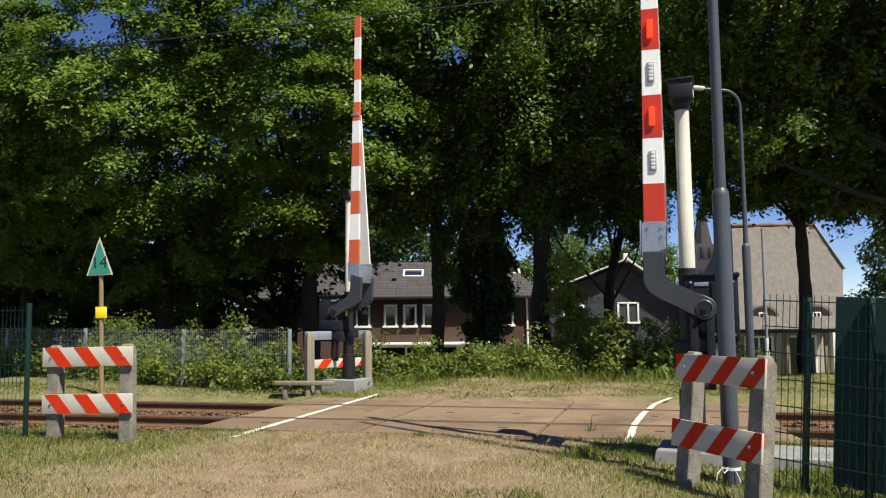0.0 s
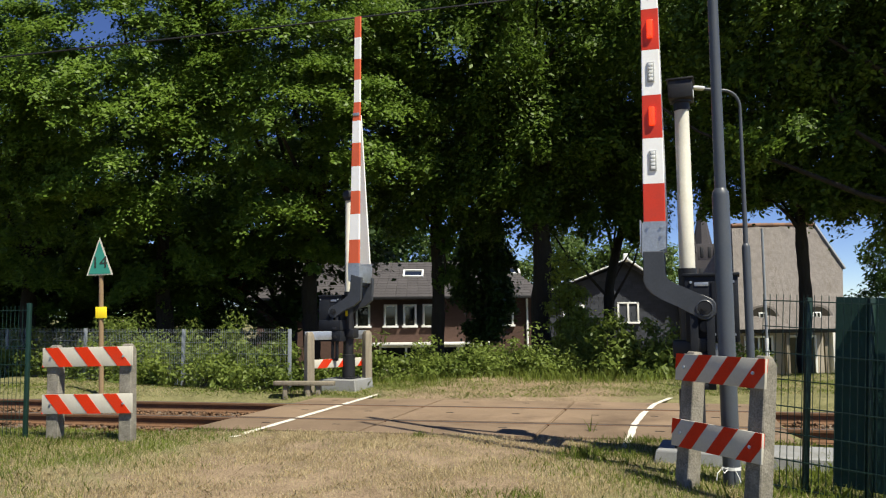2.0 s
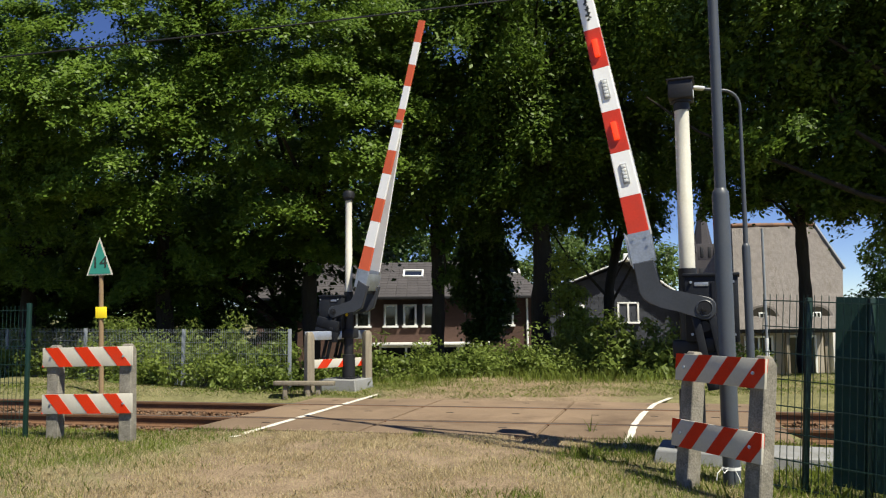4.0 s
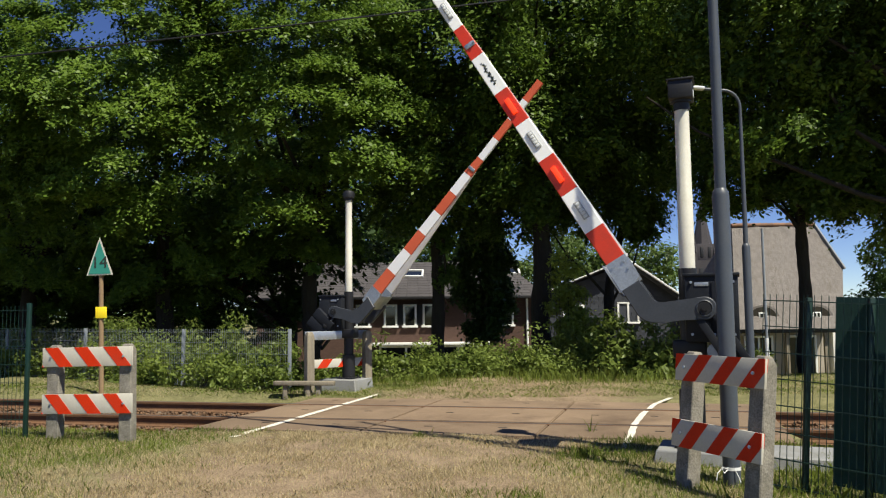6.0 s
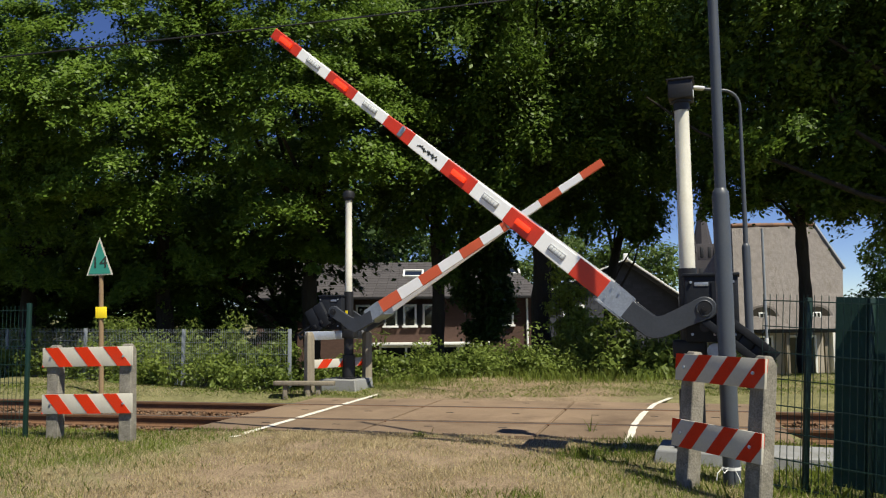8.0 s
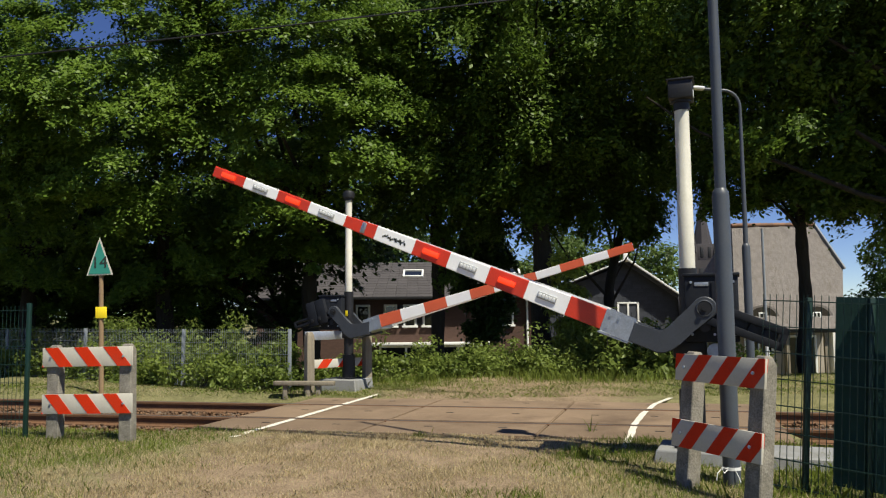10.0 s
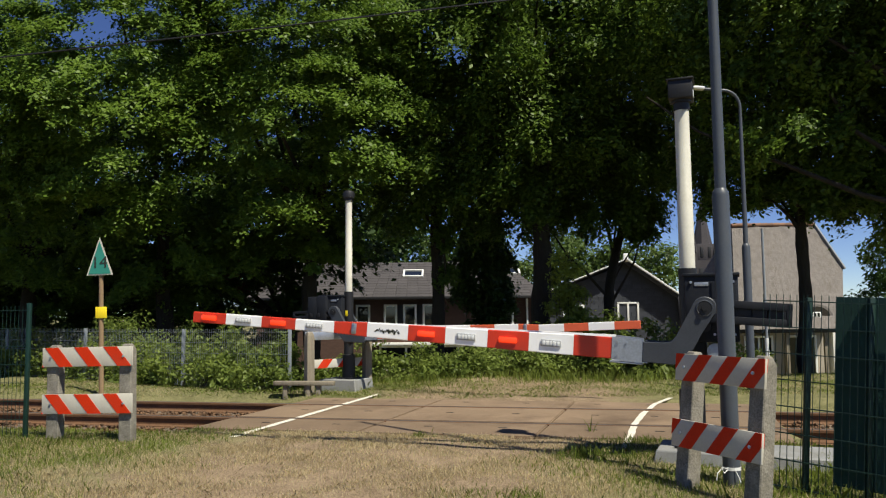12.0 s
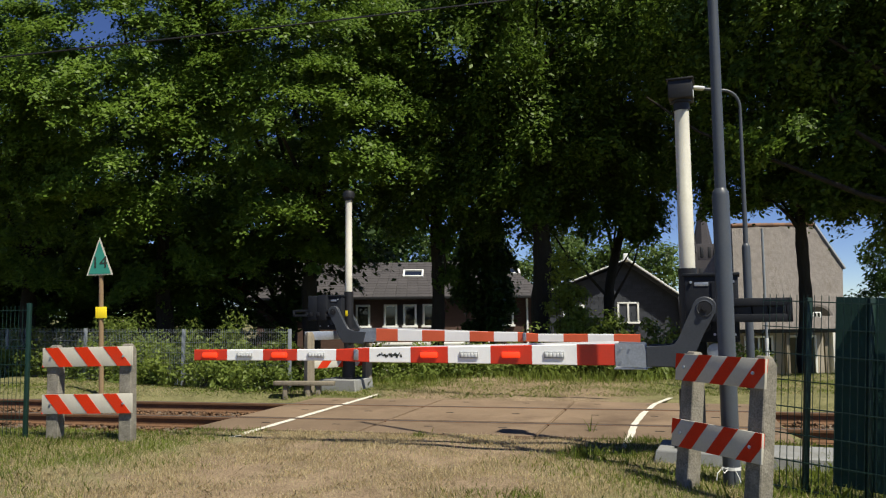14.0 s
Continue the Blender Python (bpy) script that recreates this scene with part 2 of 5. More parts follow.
def ground_height(x, y):
    """Height of the earth: level at the crossing, lower in the track bed and beyond the railway."""
    x, y = np.asarray(x, float), np.asarray(y, float)
    s = (x - MID.x) * U_T.x + (y - MID.y) * U_T.y
    d = (x - MID.x) * N_T.x + (y - MID.y) * N_T.y
    z = -1.9 * smooth01(d, 6.5, 15.0) + 0 * s
    bed = (1 - smooth01(np.abs(d), 1.55, 2.15))
    deck = smooth01(s, PLATE_FROM - 0.35, PLATE_FROM) * (1 - smooth01(s, PLATE_TO, PLATE_TO + 0.35))
    z = z - 0.30 * bed * (1 - deck) - 0.06 * deck * (np.abs(d) < 1.75)
    z = z + 0.03 * np.sin(x * 1.7 + 0.4) * np.sin(y * 1.3) * smooth01(np.abs(d), 2.2, 3.2)
    return z


def ground_at(x, y):
    return float(ground_height(x, y))


def ground_material():
    m = bpy.data.materials.new("trodden_earth_and_grass")
    m.use_nodes = True
    n, l = m.node_tree.nodes, m.node_tree.links
    b = n["Principled BSDF"]
    b.inputs["Roughness"].default_value = 0.95
    b.inputs["Specular IOR Level"].default_value = 0.1
    co = n.new("ShaderNodeTexCoord")
    noises = []
    for scale, detail in ((0.45, 6), (3.0, 6), (45.0, 4)):
        t = n.new("ShaderNodeTexNoise")
        t.inputs["Scale"].default_value, t.inputs["Detail"].default_value = scale, detail
        l.new(co.outputs["Object"], t.inputs["Vector"])
        noises.append(t)
    earth, grass, mix = n.new("ShaderNodeValToRGB"), n.new("ShaderNodeValToRGB"), n.new("ShaderNodeMixRGB")
    earth.color_ramp.elements[0].position, earth.color_ramp.elements[1].position = 0.36, 0.66
    earth.color_ramp.elements[0].color, earth.color_ramp.elements[1].color = (0.13, 0.093, 0.060, 1), (0.33, 0.25, 0.165, 1)
    grass.color_ramp.elements[0].position, grass.color_ramp.elements[1].position = 0.35, 0.68
    grass.color_ramp.elements[0].color, grass.color_ramp.elements[1].color = (0.08, 0.082, 0.034, 1), (0.245, 0.225, 0.11, 1)
    fine = n.new("ShaderNodeMath")
    fine.operation = "MULTIPLY_ADD"
    l.new(noises[2].outputs["Fac"], fine.inputs[0])
    fine.inputs[1].default_value = 0.6
    half = n.new("ShaderNodeMath")
    half.operation = "MULTIPLY"
    l.new(noises[1].outputs["Fac"], half.inputs[0])
    half.inputs[1].default_value = 0.4
    l.new(half.outputs[0], fine.inputs[2])
    l.new(fine.outputs[0], earth.inputs[0])
    l.new(fine.outputs[0], grass.inputs[0])
    # the worn way across the line is bare, its verges are grown over
    sep = n.new("ShaderNodeSeparateXYZ")
    mp = n.new("ShaderNodeMapping")
    mp.vector_type = "POINT"
    mp.inputs["Rotation"].default_value = (0, 0, radians(17))
    l.new(co.outputs["Object"], mp.inputs[0])
    l.new(mp.outputs[0], sep.inputs[0])
    off = n.new("ShaderNodeMath")
    off.operation = "ADD"
    off.inputs[1].default_value = 2.7
    l.new(sep.outputs[0], off.inputs[0])
    ab = n.new("ShaderNodeMath")
    ab.operation = "ABSOLUTE"
    l.new(off.outputs[0], ab.inputs[0])
    wob = n.new("ShaderNodeMath")
    wob.operation = "MULTIPLY_ADD"
    l.new(noises[1].outputs["Fac"], wob.inputs[0])
    wob.inputs[1].default_value = 1.6
    l.new(ab.outputs[0], wob.inputs[2])
    edge = n.new("ShaderNodeMapRange")
    edge.inputs["From Min"].default_value, edge.inputs["From Max"].default_value = 2.3, 3.2
    l.new(wob.outputs[0], edge.inputs["Value"])
    l.new(edge.outputs[0], mix.inputs[0])
    l.new(earth.outputs[0], mix.inputs[1])
    l.new(grass.outputs[0], mix.inputs[2])
    l.new(mix.outputs[0], b.inputs["Base Color"])
    bp = n.new("ShaderNodeBump")
    bp.inputs["Strength"].default_value, bp.inputs["Distance"].default_value = 0.9, 0.03
    l.new(fine.outputs[0], bp.inputs["Height"])
    l.new(bp.outputs[0], b.inputs["Normal"])
    return m


def make_ground():
    """One sheet to the horizon, finer near the crossing."""
    xs = np.concatenate((-np.geomspace(600, 16, 22), np.arange(-15, 15.01, 0.3), np.geomspace(16, 600, 22)))
    ys = np.concatenate((-np.geomspace(400, 3, 20), np.arange(-2, 28.01, 0.25), np.geomspace(29, 900, 26)))
    gx, gy = np.meshgrid(xs, ys)
    z = ground_height(gx, gy) + 0.012 * np.sin(gx * 5.1 + np.sin(gy * 3)) * np.cos(gy * 4.3)
    verts = np.stack((gx.ravel(), gy.ravel(), z.ravel()), 1)
    w, h = len(xs), len(ys)
    i = (np.arange(h - 1)[:, None] * w + np.arange(w - 1)[None]).ravel()
    me = raw_mesh("ground", verts, np.stack((i, i + 1, i + w + 1, i + w), 1), ground_material())
    me.shade_smooth()
    tagged(new("ground", me), "brown trodden earth with dry and green grass", "ground", kind="structure")


make_ground()


# ---- railway track ----
def rail_profile():
    half = [(0.062, -0.145), (0.062, -0.135), (0.012, -0.115), (0.009, -0.045), (0.034, -0.035), (0.036, -0.008), (0.028, 0.0)]
    return half + [(-x, z) for x, z in half[::-1]]


def make_track():
    track = thing("railway_track", TRACK, "single railway track with rusty rails on brown ballast", "railway track", kind="structure")
    for side in (-0.752, 0.752):
        bm = bm_new()
        n = 14
        prof = rail_profile()
        rings = [[bm.verts.new((x, side + px, pz)) for px, pz in prof] for x in np.linspace(-70, 70, n)]
        for a, b in zip(rings, rings[1:]):
            for k in range(len(prof)):
                bm.faces.new((a[k], a[(k + 1) % len(prof)], b[(k + 1) % len(prof)], b[k]))
        rail = part("rail", bm, RUST, track, "rusty steel rail with a bright running surface")
        top = bm_new()
        add_box(top, (140, 0.05, 0.004), pose(0, side, 0.002))
        part("running_surface", top, RAILTOP, rail, "polished running surface")
    bm = bm_new()
    add_box(bm, (0.26, 2.5, 0.16), pose(0, 0, -0.225), 0.02)
    me = mesh_from(bm, "sleeper", SLEEPER)
    for i in range(-60, 70):
        x = i * 0.6
        if PLATE_FROM - 0.4 < x < PLATE_TO + 0.3 or x < -26 or x > 26:
            continue
        o = new("sleeper", me)
        o.parent, o.location = track, (x, 0, 0)
    # ballast stones, each a small angular lump
    rng = np.random.default_rng(5)
    count = 15000
    sx = rng.uniform(-16, 11, count)
    sy = rng.normal(0, 0.95, count).clip(-1.9, 1.9)
    keep = ~((sx > PLATE_FROM - 0.25) & (sx < PLATE_TO + 0.25))
    keep &= np.abs(np.abs(sy) - 0.752) > 0.09
    sx, sy = sx[keep], sy[keep]
    base = np.array([(0, 0, 1), (1, 0, 0), (0, 1, 0), (-1, 0, 0), (0, -1, 0), (0, 0, -1)], float)
    tri = np.array([(0, 1, 2), (0, 2, 3), (0, 3, 4), (0, 4, 1), (5, 2, 1), (5, 3, 2), (5, 4, 3), (5, 1, 4)])
    k = len(sx)
    ang = rng.uniform(0, 6.28, k)
    size = rng.uniform(0.018, 0.042, (k, 1, 3)) * np.array([1.2, 1.0, 0.8])
    v = base[None] * size * rng.uniform(0.7, 1.25, (k, 6, 1))
    c, s = np.cos(ang)[:, None], np.sin(ang)[:, None]
    v = np.stack((v[..., 0] * c - v[..., 1] * s, v[..., 0] * s + v[..., 1] * c, v[..., 2]), -1)
    zz = -0.135 - 0.10 * (np.abs(sy) > 1.3) + rng.uniform(-0.03, 0.02, k)
    v += np.stack((sx, sy, zz), -1)[:, None]
    f = (tri[None] + 6 * np.arange(k)[:, None, None]).reshape(-1, 3)
    o = new("ballast", raw_mesh("ballast", v.reshape(-1, 3), f, STONES))
    o.parent = track
    tagged(o, "rust-brown ballast stones", kind="stuff")
    bed = bm_new()
    for a, b in ((-75, PLATE_FROM - 0.1), (PLATE_TO + 0.1, 75)):
        add_box(bed, (b - a, 3.6, 0.06), pose((a + b) / 2, 0, -0.215))
    part("ballast_bed", bed, STONES, track)


make_track()


def make_crossing():
    """Concrete plates between and beside the rails, with open flange grooves."""
    crossing = thing("level_crossing_deck", TRACK, "worn brown concrete plates of a level crossing", "crossing deck", kind="structure")
    joints = [PLATE_FROM, -0.62, 1.42, 3.1, PLATE_TO]
    skew = 0.08
    for y0, y1, drop in ((-1.72, -0.80, 0.0), (-0.665, 0.665, 0.0), (0.80, 1.60, 0.0)):
        for a, b in zip(joints, joints[1:]):
            bm = bm_new()
            g = 0.012
            corners = [(a + g + skew * y0, y0), (b - g + skew * y0, y0), (b - g + skew * y1, y1), (a + g + skew * y1, y1)]
            low = [bm.verts.new((x, y, -0.25)) for x, y in corners]
            top = [bm.verts.new((x, y, 0.0)) for x, y in corners]
            bm.faces.new(top)
            bm.faces.new(low[::-1])
            for i in range(4):
                bm.faces.new((low[i], low[(i + 1) % 4], top[(i + 1) % 4], top[i]))
            bmesh.ops.bevel(bm, geom=[e for e in bm.edges if all(v.co.z > -0.01 for v in e.verts)], offset=0.012, segments=2, affect="EDGES")
            # lifting holes
            plate = part("concrete_plate", bm, PLATE, crossing)
            if y1 - y0 > 0.5:
                for fx in (0.28, 0.72):
                    hole = bm_new()
                    add_box(hole, (0.10, 0.035, 0.003), pose(a + (b - a) * fx, (y0 + y1) / 2 + 0.1, 0.0015))
                    part("lifting_slot", hole, DARKSTEEL, plate)
    fill = bm_new()
    for y in (-0.735, 0.735):
        add_box(fill, (PLATE_TO - PLATE_FROM, 0.16, 0.06), pose((PLATE_FROM + PLATE_TO) / 2, y * 1.0, -0.09))
    part("groove_floor", fill, DARKSTEEL, crossing)
    return crossing


make_crossing()


def road_line(points, width, label):
    """A painted strip on the ground through the points, a little worn at its edges."""
    bm = bm_new()
    rng = random.Random(4)
    pts = []
    for (ax, ay), (bx, by) in zip(points, points[1:]):
        n = max(2, int(math.hypot(bx - ax, by - ay) / 0.12))
        pts += [(ax + (bx - ax) * i / n, ay + (by - ay) * i / n) for i in range(n)]
    pts.append(points[-1])
    prev = None
    for i, (x, y) in enumerate(pts):
        x2, y2 = pts[min(i + 1, len(pts) - 1)]
        x1, y1 = pts[max(i - 1, 0)]
        d = Vector((x2 - x1, y2 - y1, 0)).normalized()
        s = Vector((-d.y, d.x, 0)) * width / 2
        w1, w2 = rng.uniform(0.8, 1.1), rng.uniform(0.8, 1.1)
        rail_d = (Vector((x, y, 0)) - MID).dot(N_T)
        z = 0.008
        row = [bm.verts.new(Vector((x, y, z)) + s * w1), bm.verts.new(Vector((x, y, z)) - s * w2)]
        gap = any(abs(abs(rail_d) - c) < 0.075 for c in (0.735,))
        if prev and not gap:
            bm.faces.new((prev[0], prev[1], row[1], row[0]))
        prev = row
    solid("road_line", bm, LINE, label, "road marking", "edge lines of the crossing", kind="structure")


road_line([(-2.36, 8.60), (-1.10, 12.95)], 0.095, "worn white edge line painted across the crossing")
road_line([(1.76, 7.65), (1.98, 8.3), (2.25, 9.2), (2.62, 10.2), (3.05, 11.2), (3.50, 11.95)], 0.08, "curved white edge line painted across the crossing")


# ---- barriers ----
NEAR_PIVOT, NEAR_YAW = Vector((2.398, 7.046, 1.372)), 162.2
FAR_PIVOT, FAR_YAW = Vector((-1.864, 13.793, 1.388)), -23.14
NEAR_STRIPES = [0.793, 1.144, 1.569, 1.975, 2.406, 2.798, 3.244, 3.616, 4.066, 4.472, 4.915, 5.332]
FAR_STRIPES = [0.857, 1.271, 1.727, 2.140, 2.583, 3.004, 3.405, 3.741, 4.150, 4.532, 4.929, 5.316]


def boom_edges(r, low):
    """Lower and upper edge of the boom at r from the pivot: the thick half tapers to the joint, the thin half is straight."""
    if low < -0.52:
        wide = np.interp(r, [0.5, 1.14, 1.57, 2.4, 3.3, 3.40, 5.5], [0.196, 0.194, 0.182, 0.162, 0.146, 0.118, 0.116])
        mid = -0.412 - 0.004 * r
        return mid - float(wide) / 2, mid + float(wide) / 2
    wide = np.interp(r, [0.5, 1.05, 1.5, 2.3, 3.5, 3.52, 5.5], [0.215, 0.212, 0.188, 0.170, 0.150, 0.125, 0.122])
    return low, low + float(wide)


def make_boom(stripes, lamps, mat_red, face, low, joint, label):
    """A barrier boom that turns about its pivot: local x along the boom, z up when it is closed. face: the side that carries lamps."""
    boom = thing("barrier_boom", Matrix(), label, "barrier boom", "barrier booms")
    off = -0.21 * face                     # plane of the front beam
    for i, (a, b) in enumerate(zip(stripes, stripes[1:])):
        (l0, t0), (l1, t1) = boom_edges(a + 0.001, low), boom_edges(b, low)
        bm = add_prism(bm_new(), [(a + 0.0008, l0), (b - 0.0008, l1), (b - 0.0008, t1), (a + 0.0008, t0)],
                       pose(0, off, 0), 0.045)
        bmesh.ops.bevel(bm, geom=[e for e in bm.edges if abs(e.verts[0].co.x - e.verts[1].co.x) > 0.05], offset=0.006, segments=1, affect="EDGES")
        panel = part("boom_panel", bm, mat_red if i % 2 == 0 else WHITE, boom, "red panel" if i % 2 == 0 else "white panel")
        if i in lamps:
            mid, zc = (a + b) / 2, (l0 + t0) / 2
            wid = 0.17
            holder = bm_new()
            if i % 2 == 0:
                add_box(holder, (wid * 1.05, 0.035, 0.055), pose(mid, off - face * 0.034, zc), 0.012)
                part("signal_lamp", holder, LED, panel, "raised red lamp lens")
            else:
                tall = 0.064 if a < 3.3 else 0.05
                add_box(holder, (wid * 1.12, 0.016, tall), pose(mid, off - face * 0.028, zc), 0.004)
                lamp = part("signal_lamp", holder, LAMPRIM, panel, "grey lamp housing")
                for k in range(5):
                    cell = add_box(bm_new(), (wid * 0.17, 0.012, tall * 0.62), pose(mid + (k - 2) * wid * 0.2, off - face * 0.034, zc), 0.003)
                    part("lamp_cell", cell, LEDGREY, lamp)
    if lamps:
        # scribble on one white panel, as illegible strokes
        ink = bm_new()
        mr = random.Random(9)
        for k in range(13):
            add_box(ink, (mr.uniform(0.012, 0.03), 0.002, mr.uniform(0.015, 0.05)), pose(2.90 + 0.021 * k, off - face * 0.0235, -0.424 + mr.uniform(-0.012, 0.012), 0, mr.uniform(-40, 40), 0))
        part("scribble", ink, BLACK, boom, "illegible black scribble")
    # joint clamp between the thick and the thin half
    (lo, hi) = boom_edges(joint - 0.02, low)
    clamp = add_box(bm_new(), (0.055, 0.066, hi - lo - 0.015), pose(joint, off, (lo + hi) / 2), 0.01)
    add_tube(clamp, [(joint, off - 0.05, (lo + hi) / 2 + 0.05), (joint, off + 0.05, (lo + hi) / 2 + 0.05)], 0.012, 8)
    part("joint_clamp", clamp, GALV, boom, "galvanised joint clamp")
    # rear beam running in to the clamp
    rear = bm_new()
    y0, y1 = -off, off + face * 0.05
    pts = []
    for r, y in ((0.80, y0), (joint, y1)):
        lo, hi = boom_edges(r, low)
        pts.append([rear.verts.new((r, y + dy, z)) for dy, z in ((-0.018, lo + 0.012), (0.018, lo + 0.012), (0.018, hi + 0.010), (-0.018, hi + 0.010))])
    for k in range(4):
        rear.faces.new((pts[0][k], pts[0][(k + 1) % 4], pts[1][(k + 1) % 4], pts[1][k]))
    rear.faces.new(pts[0][::-1])
    rear.faces.new(pts[1])
    part("rear_beam", rear, WHITE, boom, "plain white rear beam")
    # galvanised shoes and cranked dark arms on both sides
    for s in (-1, 1):
        y = off * s * -1
        lo, hi = boom_edges(0.85, low)
        shoe = add_prism(bm_new(), [(0.47, lo - 0.016), (0.56, lo - 0.018), (stripes[0], lo - 0.004), (stripes[0], hi + 0.006), (0.54, hi - 0.004)], pose(0, y, 0), 0.056)
        for bx, bz in ((stripes[0] - 0.05, lo + 0.04), (stripes[0] - 0.05, hi - 0.04), (stripes[0] - 0.13, hi - 0.04)):
            add_tube(shoe, [(bx, y - 0.04, bz), (bx, y + 0.04, bz)], 0.012, 8)
        part("boom_shoe", shoe, GALV, boom, "galvanised steel shoe")
        arm = bm_new()
        ring = [(0.105 * math.cos(a), 0.105 * math.sin(a)) for a in (radians(d) for d in range(30, 216, 15))]
        if lamps:
            outline = ring + [(0.02, -0.22), (0.075, -0.36), (0.125, -0.45), (0.18, -0.50), (0.245, -0.525), (0.52, -0.522), (0.52, -0.338), (0.30, -0.338), (0.262, -0.32), (0.235, -0.27), (0.13, -0.04)]
        else:
            outline = ring + [(0.045, -0.24), (0.10, -0.42), (0.20, -0.54), (0.60, -0.565), (0.66, -0.35), (0.40, -0.345), (0.29, -0.31), (0.235, -0.24), (0.14, -0.06)]
        add_prism(arm, outline, pose(0, y, 0), 0.07)
        bmesh.ops.bevel(arm, geom=[e for e in arm.edges if abs(e.verts[0].co.y - e.verts[1].co.y) < 0.01], offset=0.008, segments=1, affect="EDGES")
        arm_ob = part("crank_arm", arm, ARMGREY, boom, "cranked dark grey steel arm")
        hub = bm_new()
        add_tube(hub, [(0, y - 0.045, 0), (0, y + 0.045, 0)], 0.058, 18)
        add_tube(hub, [(0, y - 0.075, 0), (0, y + 0.075, 0)], 0.026, 6)
        part("hub", hub, DARKSTEEL, arm_ob)
        rim = bm_new()
        for q in range(20):
            q0, q1 = 2 * math.pi * q / 20, 2 * math.pi * (q + 1) / 20
            add_tube(rim, [(0.068 * math.cos(q0), y - 0.038 * s, 0.068 * math.sin(q0)), (0.068 * math.cos(q1), y - 0.038 * s, 0.068 * math.sin(q1))], 0.009, 5)
        part("hub_rim", rim, ARMGREY, arm_ob)
    tie = add_box(bm_new(), (0.30, 0.47, 0.012), pose(0.66, 0, low - 0.012), 0.003)
    part("tie_plate", tie, GALV, boom, "galvanised plate between the arms")
    cross = add_box(bm_new(), (0.10, 0.40, 0.12), pose(0.50, 0, low + 0.09), 0.01)
    part("cross_member", cross, ARMGREY, boom)
    # counterweight beams and blocks behind the pivot
    reach, tall, bar_h = (0.72, 0.21, 0.07) if lamps else (0.86, 0.13, 0.045)
    for s in (-1, 1):
        bar = add_box(bm_new(), (reach, 0.05, bar_h), pose(-reach / 2, 0.21 * s, tall / 2 - bar_h / 2 - 0.022), 0.006)
        add_box(bar, (reach, 0.05, bar_h), pose(-reach / 2, 0.21 * s, -tall / 2 + bar_h / 2 - 0.022), 0.006)
        add_box(bar, (0.05, 0.05, tall), pose(0.025 - reach, 0.21 * s, -0.022), 0.006)
        part("counterweight_beam", bar, ANTHRACITE, boom)
    if lamps:
        for k in range(3):
            w = add_box(bm_new(), (0.125, 0.40, 0.19), pose(-0.33 - 0.13 * k, 0, -0.022), 0.01)
            part("counterweight", w, DARKSTEEL, boom, "dark cast iron counterweight")
    else:
        for k in range(2):
            w = add_box(bm_new(), (0.185, 0.50, 0.44), pose(-0.24 - 0.19 * k, 0, 0.07), 0.012)
            part("counterweight", w, ANTHRACITE, boom, "bulky dark grey counterweight")
            add = add_box(bm_new(), (0.05, 0.012, 0.07), pose(-0.30 - 0.15 * k, off * 1.22, -0.04), 0.003)
            part("slot_cover", add, DARKSTEEL, boom)
    return boom


near_boom = make_boom(NEAR_STRIPES, (2, 3, 1, 4, 7, 8, 9, 10), RED, -1, -0.53, 3.39, "striped red and white barrier boom with red lamps")
far_boom = make_boom(FAR_STRIPES, (), ORANGE, 1, -0.508, 3.52, "striped red and white barrier boom with plain white rear beam")


